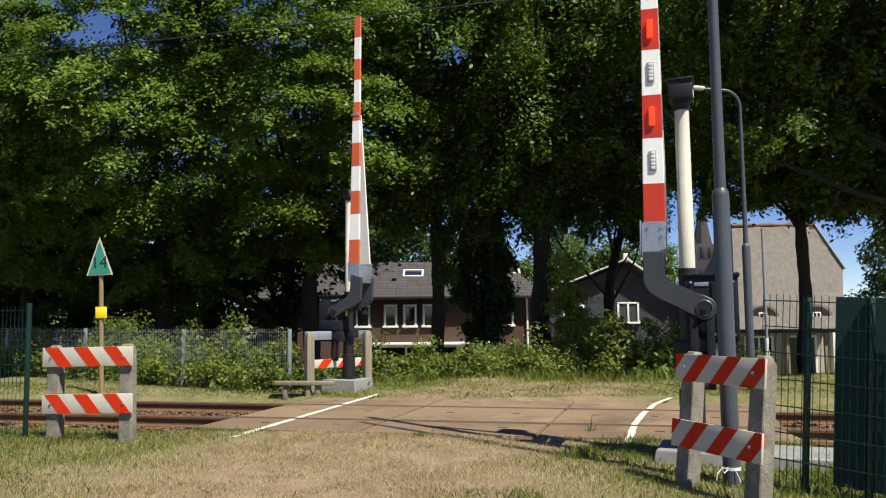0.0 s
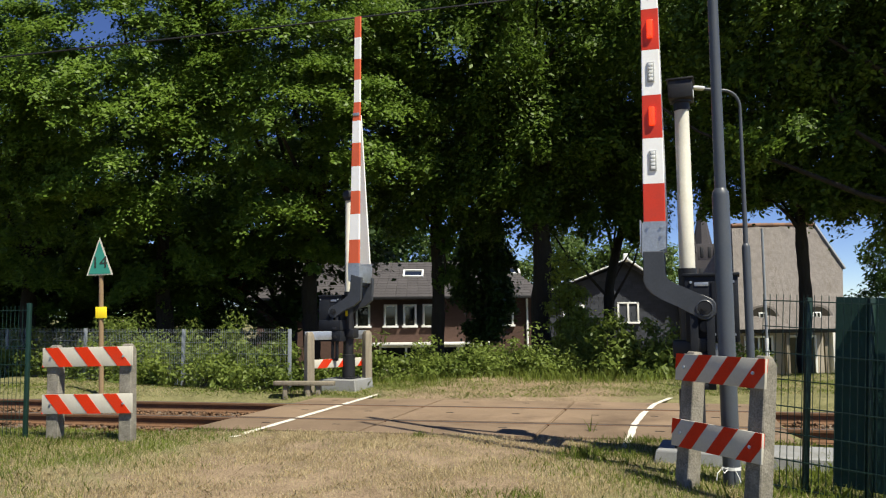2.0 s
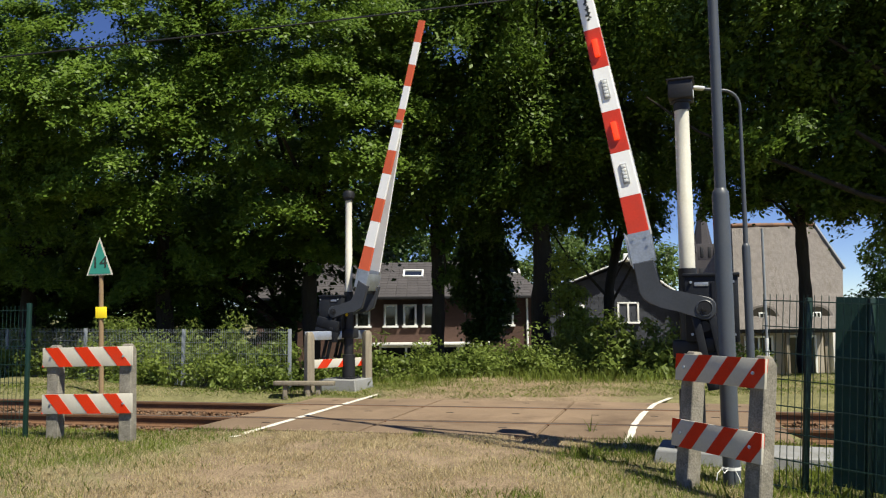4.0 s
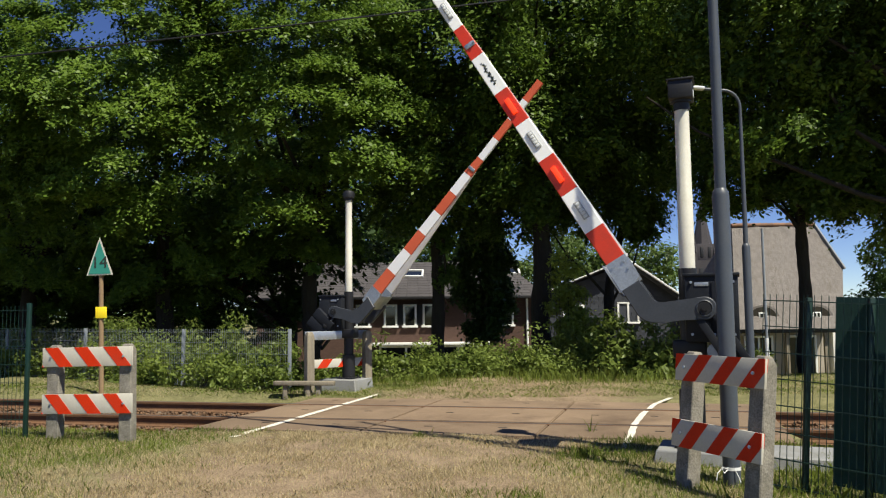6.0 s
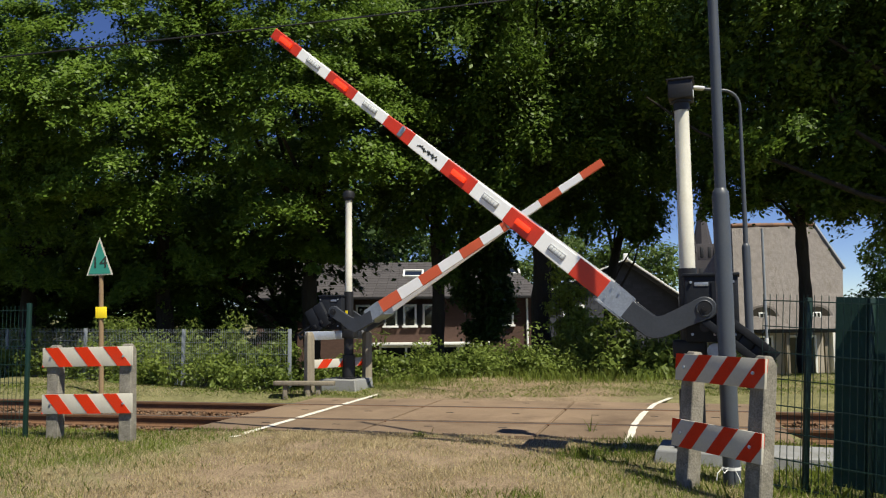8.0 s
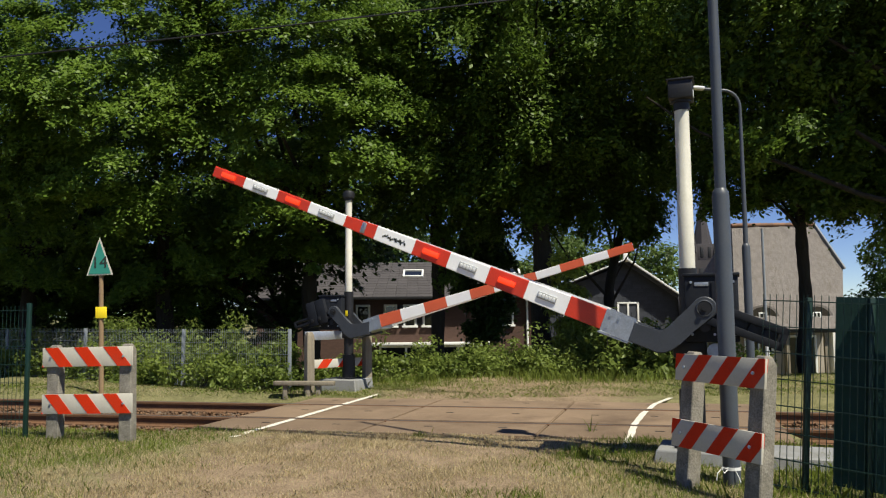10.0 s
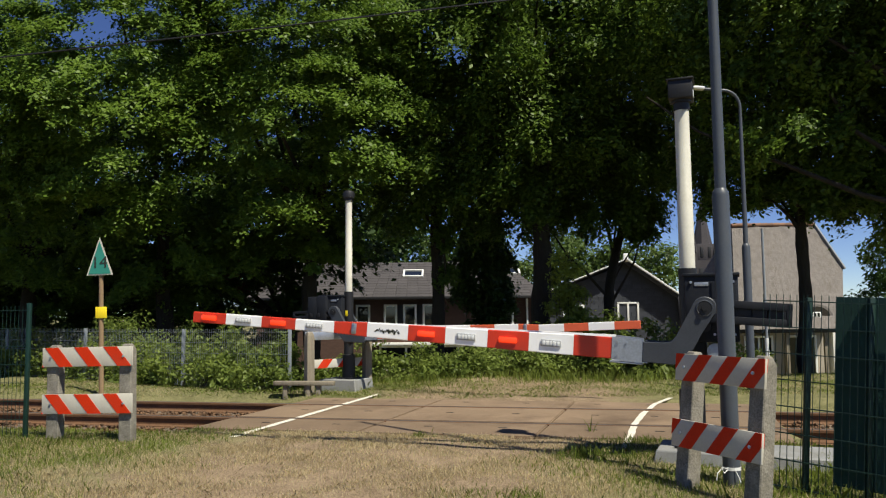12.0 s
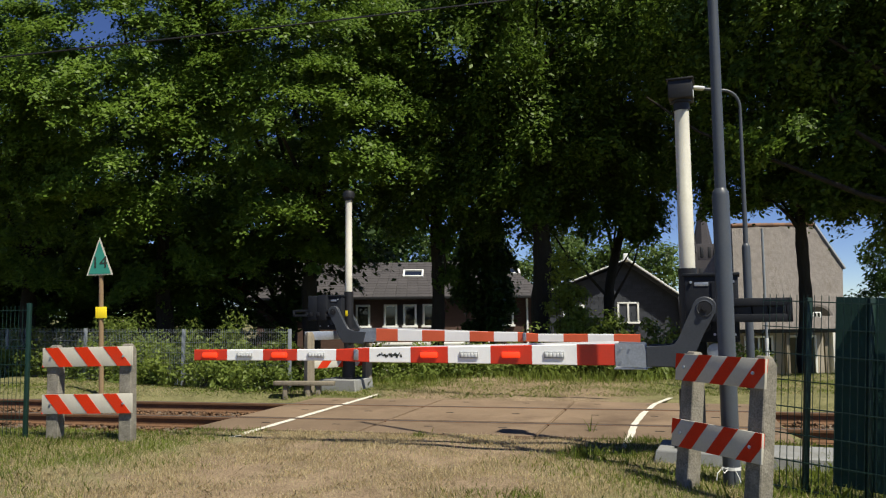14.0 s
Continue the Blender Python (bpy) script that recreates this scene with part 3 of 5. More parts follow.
def make_drive(pivot, yaw, label, mast_at, head_lamp, box_x, foot_from, foot_to, foot_top):
    """The fixed drive housing of a barrier, on its post, with the white mast and its dark head."""
    base = Vector((pivot.x, pivot.y, 0))
    drive = thing("barrier_drive", Matrix.Translation(base) @ Matrix.Rotation(radians(yaw), 4, "Z"), label, "barrier drive", "barrier drives")
    zc = pivot.z
    box = add_box(bm_new(), (0.46, 0.32, 0.60), pose(box_x, 0, zc - 0.02), 0.018)
    add_box(box, (0.49, 0.35, 0.03), pose(box_x, 0, zc + 0.285), 0.008)
    housing = part("housing", box, ANTHRACITE, drive, "dark grey drive housing")
    for s in (-1, 1):
        door = add_box(bm_new(), (0.21, 0.012, 0.50), pose(box_x - 0.11, s * 0.166, zc - 0.03), 0.004)
        part("housing_door", door, ANTHRACITE, housing)
        plate = add_box(bm_new(), (0.12, 0.006, 0.035), pose(box_x + 0.08, s * 0.163, zc + 0.20), 0.002)
        part("type_plate", plate, GALV, housing)
        axle = add_tube(bm_new(), [(0, s * 0.16, zc), (0, s * 0.19, zc)], 0.05, 16)
        part("axle", axle, DARKSTEEL, housing)
        for bx, bz in ((0.17, 0.22), (0.17, -0.25), (-0.19, -0.25), (-0.19, 0.22), (-0.02, -0.25)):
            bolt = add_tube(bm_new(), [(box_x + bx, s * 0.16, zc + bz), (box_x + bx, s * 0.180, zc + bz)], 0.013, 6)
            part("bolt", bolt, GALV, housing)
        buffer = add_tube(bm_new(), [(box_x + 0.06, s * 0.16, zc - 0.18), (box_x + 0.06, s * 0.20, zc - 0.18)], 0.048, 14)
        part("buffer", buffer, DARKSTEEL, housing)
    mx, my = mast_at
    bracket = add_box(bm_new(), (0.30, 0.22, 0.16), pose(mx, my, zc - 0.39), 0.02)
    part("bracket", bracket, DARKSTEEL, drive)
    motor = add_tube(bm_new(), [(mx - 0.22, -0.14, zc - 0.40), (mx - 0.22, 0.14, zc - 0.40)], 0.065, 16)
    part("gear_motor", motor, GALV, drive, "grey cylinder under the housing")
    post = add_tube(bm_new(), [(mx, my, foot_top - 0.04), (mx, my, 0.62), (mx, my, 0.63), (mx, my, zc + 0.36)], [0.115, 0.115, 0.085, 0.085], 18)
    add_box(post, (0.32, 0.32, 0.03), pose(mx, my, foot_top + 0.008), 0.006)
    for sx in (-0.12, 0.12):
        for sy in (-0.12, 0.12):
            add_tube(post, [(mx + sx, my + sy, foot_top), (mx + sx, my + sy, foot_top + 0.06)], 0.016, 6)
    part("post", post, DARKSTEEL, drive, "dark painted steel post")
    top = 3.27 if head_lamp else 3.42
    rm = 0.072 if head_lamp else 0.064
    mast = add_tube(bm_new(), [(mx, my, zc + 0.30), (mx, my, (zc + top) / 2 + 0.12), (mx, my, (zc + top) / 2 + 0.125), (mx, my, top)], [rm, rm * 0.99, rm * 0.95, rm * 0.93], 20)
    part("mast", mast, MASTWHITE, drive, "off-white painted mast tube")
    seam = add_tube(bm_new(), [(mx, my, zc + 0.29), (mx, my, zc + 0.36)], rm * 1.12, 20)
    part("mast_sleeve", seam, DARKSTEEL, drive)
    if not head_lamp:
        sticker = add_box(bm_new(), (0.05, 0.004, 0.10), pose(mx, my - rm * 1.3, zc - 0.03), 0.001)
        part("sticker", sticker, YELLOW, drive, "small pale yellow sticker")
    if head_lamp:
        collar = add_tube(bm_new(), [(mx, my, top - 0.01), (mx, my, top + 0.06), (mx, my, top + 0.065), (mx, my, top + 0.1)], [0.076, 0.076, 0.095, 0.095], 18)
        part("collar", collar, DARKSTEEL, drive)
        head = add_box(bm_new(), (0.225, 0.26, 0.18), pose(mx, my, top + 0.175), 0.014)
        add_box(head, (0.25, 0.285, 0.02), pose(mx, my, top + 0.27), 0.006)
        bell = part("bell_head", head, DARKSTEEL, drive, "dark square bell housing")
        tag = add_box(bm_new(), (0.006, 0.07, 0.06), pose(mx - 0.115, my + 0.06, top + 0.13), 0.001)
        part("tag", tag, LEDGREY, bell)
    else:
        head = add_tube(bm_new(), [(mx, my, top - 0.02), (mx, my, top + 0.02), (mx, my, top + 0.03), (mx, my, top + 0.10), (mx, my, top + 0.15), (mx, my, top + 0.17)],
                        [0.08, 0.08, 0.105, 0.115, 0.10, 0.04], 18)
        part("bell_head", head, DARKSTEEL, drive, "dark round bell housing")
    foot = bm_new()
    low = [(foot_from, -0.36), (foot_to, -0.36), (foot_to, 0.36), (foot_from, 0.36)]
    cx = (foot_from + foot_to) / 2
    a = [foot.verts.new((x, my + y, -0.2)) for x, y in low]
    b = [foot.verts.new((x - 0.05 * (1 if x > cx else -1), my + y * 0.88, foot_top)) for x, y in low]
    foot.faces.new(a[::-1])
    foot.faces.new(b)
    for i in range(4):
        foot.faces.new((a[i], a[(i + 1) % 4], b[(i + 1) % 4], b[i]))
    bmesh.ops.bevel(foot, geom=list(foot.edges), offset=0.012, segments=1, affect="EDGES")
    part("footing", foot, BLOCK, drive, "pale concrete footing")
    return drive


make_drive(Vector((2.377, 7.046, 1.388)), 158.9, "dark grey barrier drive with off-white mast on a long concrete footing", (0.12, -0.10), True, -0.09, -1.19, 0.48, 0.10)
make_drive(FAR_PIVOT, FAR_YAW, "dark grey barrier drive with thin off-white mast on a concrete footing", (0.147, 0.05), False, -0.12, -0.32, 0.50, 0.20)


# ---- red and white barrier fences ----
def make_hek(a, b, label, slant, tilt=(0, 0), boards=(0.915, 0.405), high=0.21, post_mat=CONCRETE, plain=(), post_y=0.085, inset=0.10):
    """Two concrete posts carrying two diagonally striped boards, from a to b on the ground."""
    a, b = Vector((*a, 0)), Vector((*b, 0))
    d = b - a
    length = d.length
    hek = thing("barrier_fence", Matrix.Translation((a + b) / 2) @ Matrix.Rotation(math.atan2(d.y, d.x), 4, "Z") @ pose(0, 0, 0, tilt[0], tilt[1], 0), label, "barrier fence", "striped barrier fences")
    for s in (-1, 1):
        bm = bm_new()
        x = s * (length / 2 - inset)
        w, dp = 0.075, 0.065
        low = [(-w, -dp), (w, -dp), (w, dp), (-w, dp)]
        rows = []
        for z, k in ((-0.3, 1.0), (0.98, 0.92), (1.045, 0.55)):
            rows.append([bm.verts.new((x + lx * k, post_y + ly * k, z)) for lx, ly in low])
        bm.faces.new(rows[0][::-1])
        bm.faces.new(rows[-1])
        for r0, r1 in zip(rows, rows[1:]):
            for i in range(4):
                bm.faces.new((r0[i], r0[(i + 1) % 4], r1[(i + 1) % 4], r1[i]))
        bmesh.ops.bevel(bm, geom=[e for e in bm.edges], offset=0.008, segments=1, affect="EDGES")
        part("fence_post", bm, post_mat, hek, "rough weathered post", smooth=25)
    for z in boards:
        bare = z in plain
        board = part("board", add_box(bm_new(), (length, 0.022, high), pose(0, 0, z), 0.004), GALV if bare else HEKWHITE, hek, "bare grey metal board" if bare else "white board with slanting red stripes")
        n, h = 4, high / 2
        pitch, red, sl = length / 3.08, length / 3.08 * 0.46, high * 0.8 * slant
        for k in range(-1, n + 1):
            x0 = -length / 2 + k * pitch + sl / 2 + (0.03 if slant > 0 else -0.04) * length
            poly = [(x0 + sl / 2, -h), (x0 + sl / 2 + red, -h), (x0 - sl / 2 + red, h), (x0 - sl / 2, h)]
            poly = clip_x(poly, -length / 2 + 0.001, length / 2 - 0.001)
            if len(poly) > 2 and z not in plain:
                part("stripe", add_prism(bm_new(), poly, pose(0, -0.013, z), 0.004), HEKRED, board)
                part("stripe", add_prism(bm_new(), poly, pose(0, 0.013, z), 0.004), HEKRED, board)
        for s in (-1, 1):
            bolt = add_tube(bm_new(), [(s * (length / 2 - 0.10), -0.012, z), (s * (length / 2 - 0.10), -0.026, z)], 0.012, 8)
            part("bolt", bolt, GALV, board)
    return hek


def clip_x(poly, lo, hi):
    """Cuts a convex outline to lo <= x <= hi."""
    for bound, sign in ((lo, 1), (hi, -1)):
        out = []
        for (ax, az), (bx, bz) in zip(poly, poly[1:] + poly[:1]):
            ina, inb = (ax - bound) * sign >= 0, (bx - bound) * sign >= 0
            if ina:
                out.append((ax, az))
            if ina != inb:
                f = (bound - ax) / (bx - ax)
                out.append((bound, az + f * (bz - az)))
        poly = out
        if not poly:
            return poly
    return poly


make_hek((-4.42, 8.50), (-3.38, 8.38), "sunlit red and white barrier fence on concrete posts in grass", 1.0, (0, -0.9))
make_hek((1.76, 6.12), (2.13, 5.30), "shaded red and white barrier fence on concrete posts in grass", -1.0, (-7.0, 0))
make_hek((-2.40, 13.25), (-1.42, 14.05), "small red and white barrier fence on weathered posts", -1.0, (0, 0), (0.975, 0.485), 0.15, WOOD, (0.975,), -0.085, 0.04)


# ---- lamp posts ----
def make_street_lamp(x, y, z0, step, top, r0, r1, arm, label):
    lamp = thing("street_lamp", Matrix.Translation((x, y, z0)), label, "street lamp", "street lamps")
    sh = add_tube(bm_new(), [(0, 0, -0.1), (0, 0, step - 0.03), (0, 0, step), (0, 0, step + 0.03)], [r0, r0, r0 * 0.93, r1 * 1.02], 20)
    part("lower_shaft", sh, LAMPGREY, lamp, "thick lower shaft")
    if arm:
        pts = [(0, 0, step + 0.02), (0, 0, top - 0.9)]
        rad = [r1, r1 * 0.75]
        for k in range(9):
            a = radians(90 * k / 8)
            pts.append((-arm * 0.45 * (1 - math.cos(a)), 0, top - 0.30 + 0.30 * math.sin(a)))
            rad.append(r1 * 0.62)
        pts.append((-arm, 0, top + 0.03))
        rad.append(r1 * 0.6)
        part("upper_shaft", add_tube(bm_new(), pts, rad, 14), LAMPGREY, lamp)
        hd = add_box(bm_new(), (0.34, 0.13, 0.06), pose(-arm - 0.16, 0, top + 0.05, 0, 4, 0), 0.025)
        part("lamp_head", hd, LEDGREY, lamp, "pale grey lamp head")
    else:
        part("upper_shaft", add_tube(bm_new(), [(0, 0, step), (0, 0, top)], [r1, r1 * 0.72], 20), LAMPGREY, lamp)
    return lamp


near_lamp = make_street_lamp(2.262, 6.15, 0, 2.31, 7.5, 0.067, 0.045, 0, "tall grey steel lamp post with a stepped shaft")
make_street_lamp(5.20, 13.05, 0, 2.45, 5.17, 0.068, 0.042, 0.62, "grey street lamp with curved arm")


part("tape_band", add_tube(bm_new(), [(0, 0, 0.10), (0, 0, 0.125)], 0.0695, 20), LEDGREY, near_lamp, "pale strip of tape")
rope = bm_new()
add_tube(rope, [(-0.05, -0.055, 0.115), (-0.10, -0.08, 0.13), (-0.15, -0.10, 0.09), (-0.16, -0.11, 0.04)], 0.0035, 6)
add_tube(rope, [(-0.05, -0.055, 0.11), (-0.09, -0.09, 0.09), (-0.12, -0.09, 0.14), (-0.08, -0.07, 0.12)], 0.0035, 6)
add_tube(rope, [(0.0, -0.072, 0.11), (0.02, -0.09, 0.06), (0.03, -0.10, 0.02)], 0.0035, 6)
part("rope_knot", rope, LEDGREY, near_lamp, "loose white rope knot")


# ---- kilometre sign ----
def make_sign():
    sign = thing("distance_sign", Matrix.Translation((-6.10, 13.72, 0)) @ pose(0, 0, 0, 0, -1.6, 0), "green triangular distance sign on a thin wooden pole", "sign")
    part("pole", add_tube(bm_new(), [(0, 0, -0.2), (0, 0, 2.2)], [0.045, 0.038], 10), POLEWOOD, sign, "brown wooden pole")
    tri = [(-0.235, 2.09), (0.235, 2.09), (0, 2.77)]
    part("rim", add_prism(bm_new(), tri, pose(0, -0.055, 0), 0.016), HEKWHITE, sign, "pale edge")
    inner = [(-0.200, 2.110), (0.200, 2.110), (0, 2.70)]
    face = part("sign_plate", add_prism(bm_new(), inner, pose(0, -0.066, 0), 0.008), SIGNGREEN, sign, "green enamel plate")
    cu = bpy.data.curves.new("number", "FONT")
    cu.body, cu.size, cu.align_x, cu.align_y, cu.extrude = "14", 0.30, "CENTER", "CENTER", 0.002
    cu.materials.append(BLACK)
    num = new("number", cu)
    num.parent, num.matrix_basis = face, pose(0, -0.0735, 2.31, 90, 0, 0)
    part("tag", add_box(bm_new(), (0.20, 0.012, 0.20), pose(0.02, -0.05, 1.42), 0.003), YELLOW, sign, "small yellow tag")


make_sign()


# ---- fences ----
def wire_panel(bm, width, height, z0, pitch_x, pitch_z, r):
    """A welded mesh panel in local x, z: upright wires, and crosswise ones."""
    for i in range(int(width / pitch_x) + 1):
        add_box(bm, (r * 1.4, r * 1.4, height + 0.03), pose(i * pitch_x, 0, z0 + height / 2 + 0.015))
    for j in range(int(height / pitch_z + 0.01) + 1):
        for s in (-1, 1):
            add_box(bm, (width, r * 2.2, r * 2.2), pose(width / 2, s * r * 2.2, z0 + j * pitch_z))


def make_fence(points, height, mat, label, post_r, square, pitch_x=0.05, pitch_z=0.2, r=0.003, z0=0.03, free=0, lean=0.0):
    """Posts at the points, mesh panels between."""
    fence = thing("mesh_fence", Matrix.Translation((*points[0], 0)) @ pose(0, 0, 0, 0, lean, 0), label, "fence", "mesh fences", kind="structure")
    o = Vector((*points[0], 0))
    for x, y in points[free:]:
        p = Vector((x, y, 0)) - o
        gz = ground_at(x, y)
        bm = add_box(bm_new(), (post_r * 2, post_r * 2 * square, height + 0.35), pose(p.x, p.y, gz + (height + 0.05) / 2 - 0.13), 0.006)
        part("fence_post", bm, mat, fence)
    for a, b in zip(points, points[1:]):
        d = Vector((b[0] - a[0], b[1] - a[1], 0))
        bm = bm_new()
        wire_panel(bm, d.length, height, z0, pitch_x, pitch_z, r)
        m = Matrix.Translation(Vector((*a, 0)) - o) @ Matrix.Rotation(math.atan2(d.y, d.x), 4, "Z") @ pose(0, -post_r - 0.012, 0)
        part("mesh_panel", bm, mat, fence, m=m, smooth=None)
    return fence


make_fence([(-12.8, 19.6), (-10.3, 18.1), (-7.74, 16.57), (-5.04, 14.85), (-2.80, 13.95)], 1.03, FENCEGREY, "low grey welded mesh fence along the railway", 0.03, 1, r=0.0023)
make_fence([(-7.1, 8.95), (-4.63, 8.55)], 1.42, FENCEGREEN, "dark green welded mesh fence at the verge", 0.022, 1, r=0.0028)
make_fence([(2.44, 6.04), (2.68, 5.82), (3.00, 5.54), (3.9, 4.72)], 1.42, FENCEGREEN, "dark green welded mesh fence with wind cloth", 0.021, 1, r=0.0035, free=1, lean=4.0)
cloth = thing("wind_cloth", Matrix.Translation((2.815, 5.69, 0)) @ pose(0, 0, 0, 0, 4.0, 0) @ Matrix.Rotation(math.atan2(-0.82, 0.9), 4, "Z"), "dark green wind cloth tied to the mesh fence", "wind cloth")
part("cloth", add_box(bm_new(), (1.4, 0.006, 1.38), pose(0.70, 0.03, 0.76)), SCREEN, cloth)


# ---- thin marker pole, low timber rail ----
pole = thing("marker_pole", Matrix.Translation((5.55, 13.2, 0)), "thin pale grey marker pole", "pole")
part("lower_pole", add_tube(bm_new(), [(0, 0, -0.1), (0, 0, 0.86)], 0.034, 10), LEDGREY, pole)
part("upper_pole", add_tube(bm_new(), [(0, 0, 0.85), (0, 0, 2.75)], [0.024, 0.02], 10), FENCEGREY, pole)
rail_thing = thing("low_timber_rail", Matrix.Translation((-2.42, 13.05, 0)) @ pose(0, 0, 0, 0, 0, -8), "low weathered timber rail on short posts", "timber rail")
part("plank", add_box(bm_new(), (1.05, 0.14, 0.07), pose(0.05, 0, 0.19), 0.01), WOOD, rail_thing)
for lx in (-0.28, 0.12, 0.30):
    part("leg", add_box(bm_new(), (0.08, 0.09, 0.30), pose(lx, 0.01, 0.0), 0.008), WOOD, rail_thing)


# ---- trees and bushes ----
def leaves(rng, centres, radii, per, size, flat=0.55, up=0.8):
    """Leaf blades scattered through clumps: corners and faces."""
    n = len(centres) * per
    c = np.repeat(centres, per, 0)
    r = np.repeat(radii, per)[:, None]
    d = rng.normal(size=(n, 3))
    d /= np.linalg.norm(d, axis=1, keepdims=True)
    p = c + d * r * (rng.uniform(0.15, 1, (n, 1)) ** 0.5) * np.array([1, 1, flat])
    nor = rng.normal(size=(n, 3)) * 0.55 + d * 0.9 + np.array([0, 0, up])
    nor /= np.linalg.norm(nor, axis=1, keepdims=True)
    t = np.cross(nor, rng.normal(size=(n, 3)))
    t /= np.linalg.norm(t, axis=1, keepdims=True)
    b = np.cross(nor, t)
    s = size * rng.uniform(0.6, 1.3, (n, 1))
    fold = nor * s * 0.16
    v = np.stack((p - t * s, p + b * s * 0.46 + fold - t * s * 0.15, p + t * s, p - b * s * 0.46 + fold - t * s * 0.15), 1)
    f = np.arange(n * 4).reshape(n, 4)
    return v.reshape(-1, 3), f


def sprays(rng, centres, radii, per, size, hub, droop=0.55, thick=0.11, turn=0.16):
    """Leaves on flat sprays that hang outward and down from the hub of the crown: corners and faces."""
    n = len(centres) * per
    out = centres[:, :2] - hub[None, :2]
    out = out / (np.linalg.norm(out, axis=1, keepdims=True) + 0.3)
    tip = rng.normal(0, turn, (len(centres), 2)) - out * (droop * rng.uniform(0.6, 1.3, (len(centres), 1)))
    c, r, g, o = (np.repeat(q, per, 0) for q in (centres, radii[:, None], tip, out))
    ang, rad = rng.uniform(0, 6.283, (n, 1)), rng.uniform(0, 1, (n, 1)) ** 0.55
    # an uneven outline: lobes of each spray reach out by different lengths
    lobe = 0.72 + 0.28 * np.sin(ang * 5 + np.repeat(rng.uniform(0, 6.28, (len(centres), 1)), per, 0))
    xy = np.concatenate((np.cos(ang), np.sin(ang)), 1) * rad * lobe * r
    z = (xy * g).sum(1, keepdims=True) - 0.22 * (xy ** 2).sum(1, keepdims=True) / r + rng.normal(0, thick, (n, 1)) * r
    p = c + np.concatenate((xy, z), 1)
    nor = rng.normal(size=(n, 3)) * (0.35 + thick) + np.concatenate((-g + 0.25 * o, np.ones((n, 1))), 1)
    nor /= np.linalg.norm(nor, axis=1, keepdims=True)
    t = np.cross(nor, rng.normal(size=(n, 3)))
    t /= np.linalg.norm(t, axis=1, keepdims=True)
    b = np.cross(nor, t)
    s = size * rng.uniform(0.6, 1.3, (n, 1))
    fold = nor * s * 0.16
    v = np.stack((p - t * s, p + b * s * 0.5 + fold, p + t * s, p - b * s * 0.5 + fold), 1)
    return v.reshape(-1, 3), np.arange(n * 4).reshape(n, 4)


def crown_clumps(rng, blobs):
    cs, rs = [], []
    for x, y, z, rx, ry, rz, n, rad in blobs:
        d = rng.normal(size=(n, 3))
        d /= np.linalg.norm(d, axis=1, keepdims=True)
        cs.append(np.array([x, y, z]) + d * rng.uniform(0.2, 1.0, (n, 1)) ** 0.45 * np.array([rx, ry, rz]))
        rs.append(rad * rng.uniform(0.6, 1.35, n))
    return np.concatenate(cs), np.concatenate(rs)


def make_tree(x, y, trunk_r, fork, blobs, per, size, leaf, label, seed, limbs=9, bend=0.0, flat=0.55, paths=(), name="tree", thick=0.12):
    """A tapered trunk with limbs that reach into a crown of many small leaves. Blobs are in the tree's own space."""
    rng = np.random.default_rng(seed)
    z0 = ground_at(x, y)
    tree = thing(name, Matrix.Translation((x, y, z0)), label, "tree", "trees behind the railway")
    cs, rs = crown_clumps(rng, blobs)
    top = max(b[2] for b in blobs)
    wood = bm_new()
    steps = [0, 0.15, 0.5, fork * 0.5, fork, fork + (top - fork) * 0.5, top]
    rad = [trunk_r * 1.45, trunk_r * 1.18, trunk_r * 1.03, trunk_r * 0.95, trunk_r * 0.85, trunk_r * 0.5, trunk_r * 0.12]
    axis = [(bend * (s / fork) ** 2 * 0.3 + rng.normal() * 0.03, rng.normal() * 0.03, s - (0.2 if s == 0 else 0)) for s in steps]
    fine = np.linspace(0, 1, 34) ** 1.2 * (top + 0.2) - 0.2
    knots = np.interp(fine, [a[2] for a in axis], rad) * (1 + 0.06 * np.sin(fine * 5.3 + seed) + 0.05 * np.sin(fine * 11.7 + 2 * seed))
    way = [(float(np.interp(z, [a[2] for a in axis], [a[0] for a in axis])) + 0.16 * trunk_r * math.sin(z * 1.7 + seed), float(np.interp(z, [a[2] for a in axis], [a[1] for a in axis])), float(z)) for z in fine]
    add_tube(wood, way, [float(q) for q in knots], 14)
    order = rng.permutation(len(cs))[:limbs]
    for k in order:
        end = cs[k]
        f = rng.uniform(0.0, 0.75)
        start = np.array(axis[4]) * (1 - f) + np.array(axis[6]) * f
        if end[2] < start[2]:
            start = np.array(axis[4])
        mid = (start + end) / 2 + np.array([rng.normal() * 0.25, rng.normal() * 0.25, 0.35])
        r0 = trunk_r * rng.uniform(0.25, 0.5) * (1 - f * 0.6)
        add_tube(wood, [start, start * 0.6 + mid * 0.4 + np.array([0, 0, 0.08]), mid, mid * 0.4 + end * 0.6, end], [r0, r0 * 0.8, r0 * 0.6, r0 * 0.4, r0 * 0.15], 7)
    for path in paths:
        r0 = trunk_r * 0.27
        add_tube(wood, path, [r0 * (1 - 0.72 * k / (len(path) - 1)) for k in range(len(path))], 9)
    part("trunk", wood, BARK, tree, "rough brown trunk and limbs", smooth=60)
    hub = np.array([0.0, 0.6, 0.0])
    v, f = sprays(rng, cs, rs, per, size, hub, flat, thick, 0.08 + thick)
    crown = new("crown", raw_mesh("crown", v, f, leaf))
    crown.parent = tree
    return tree


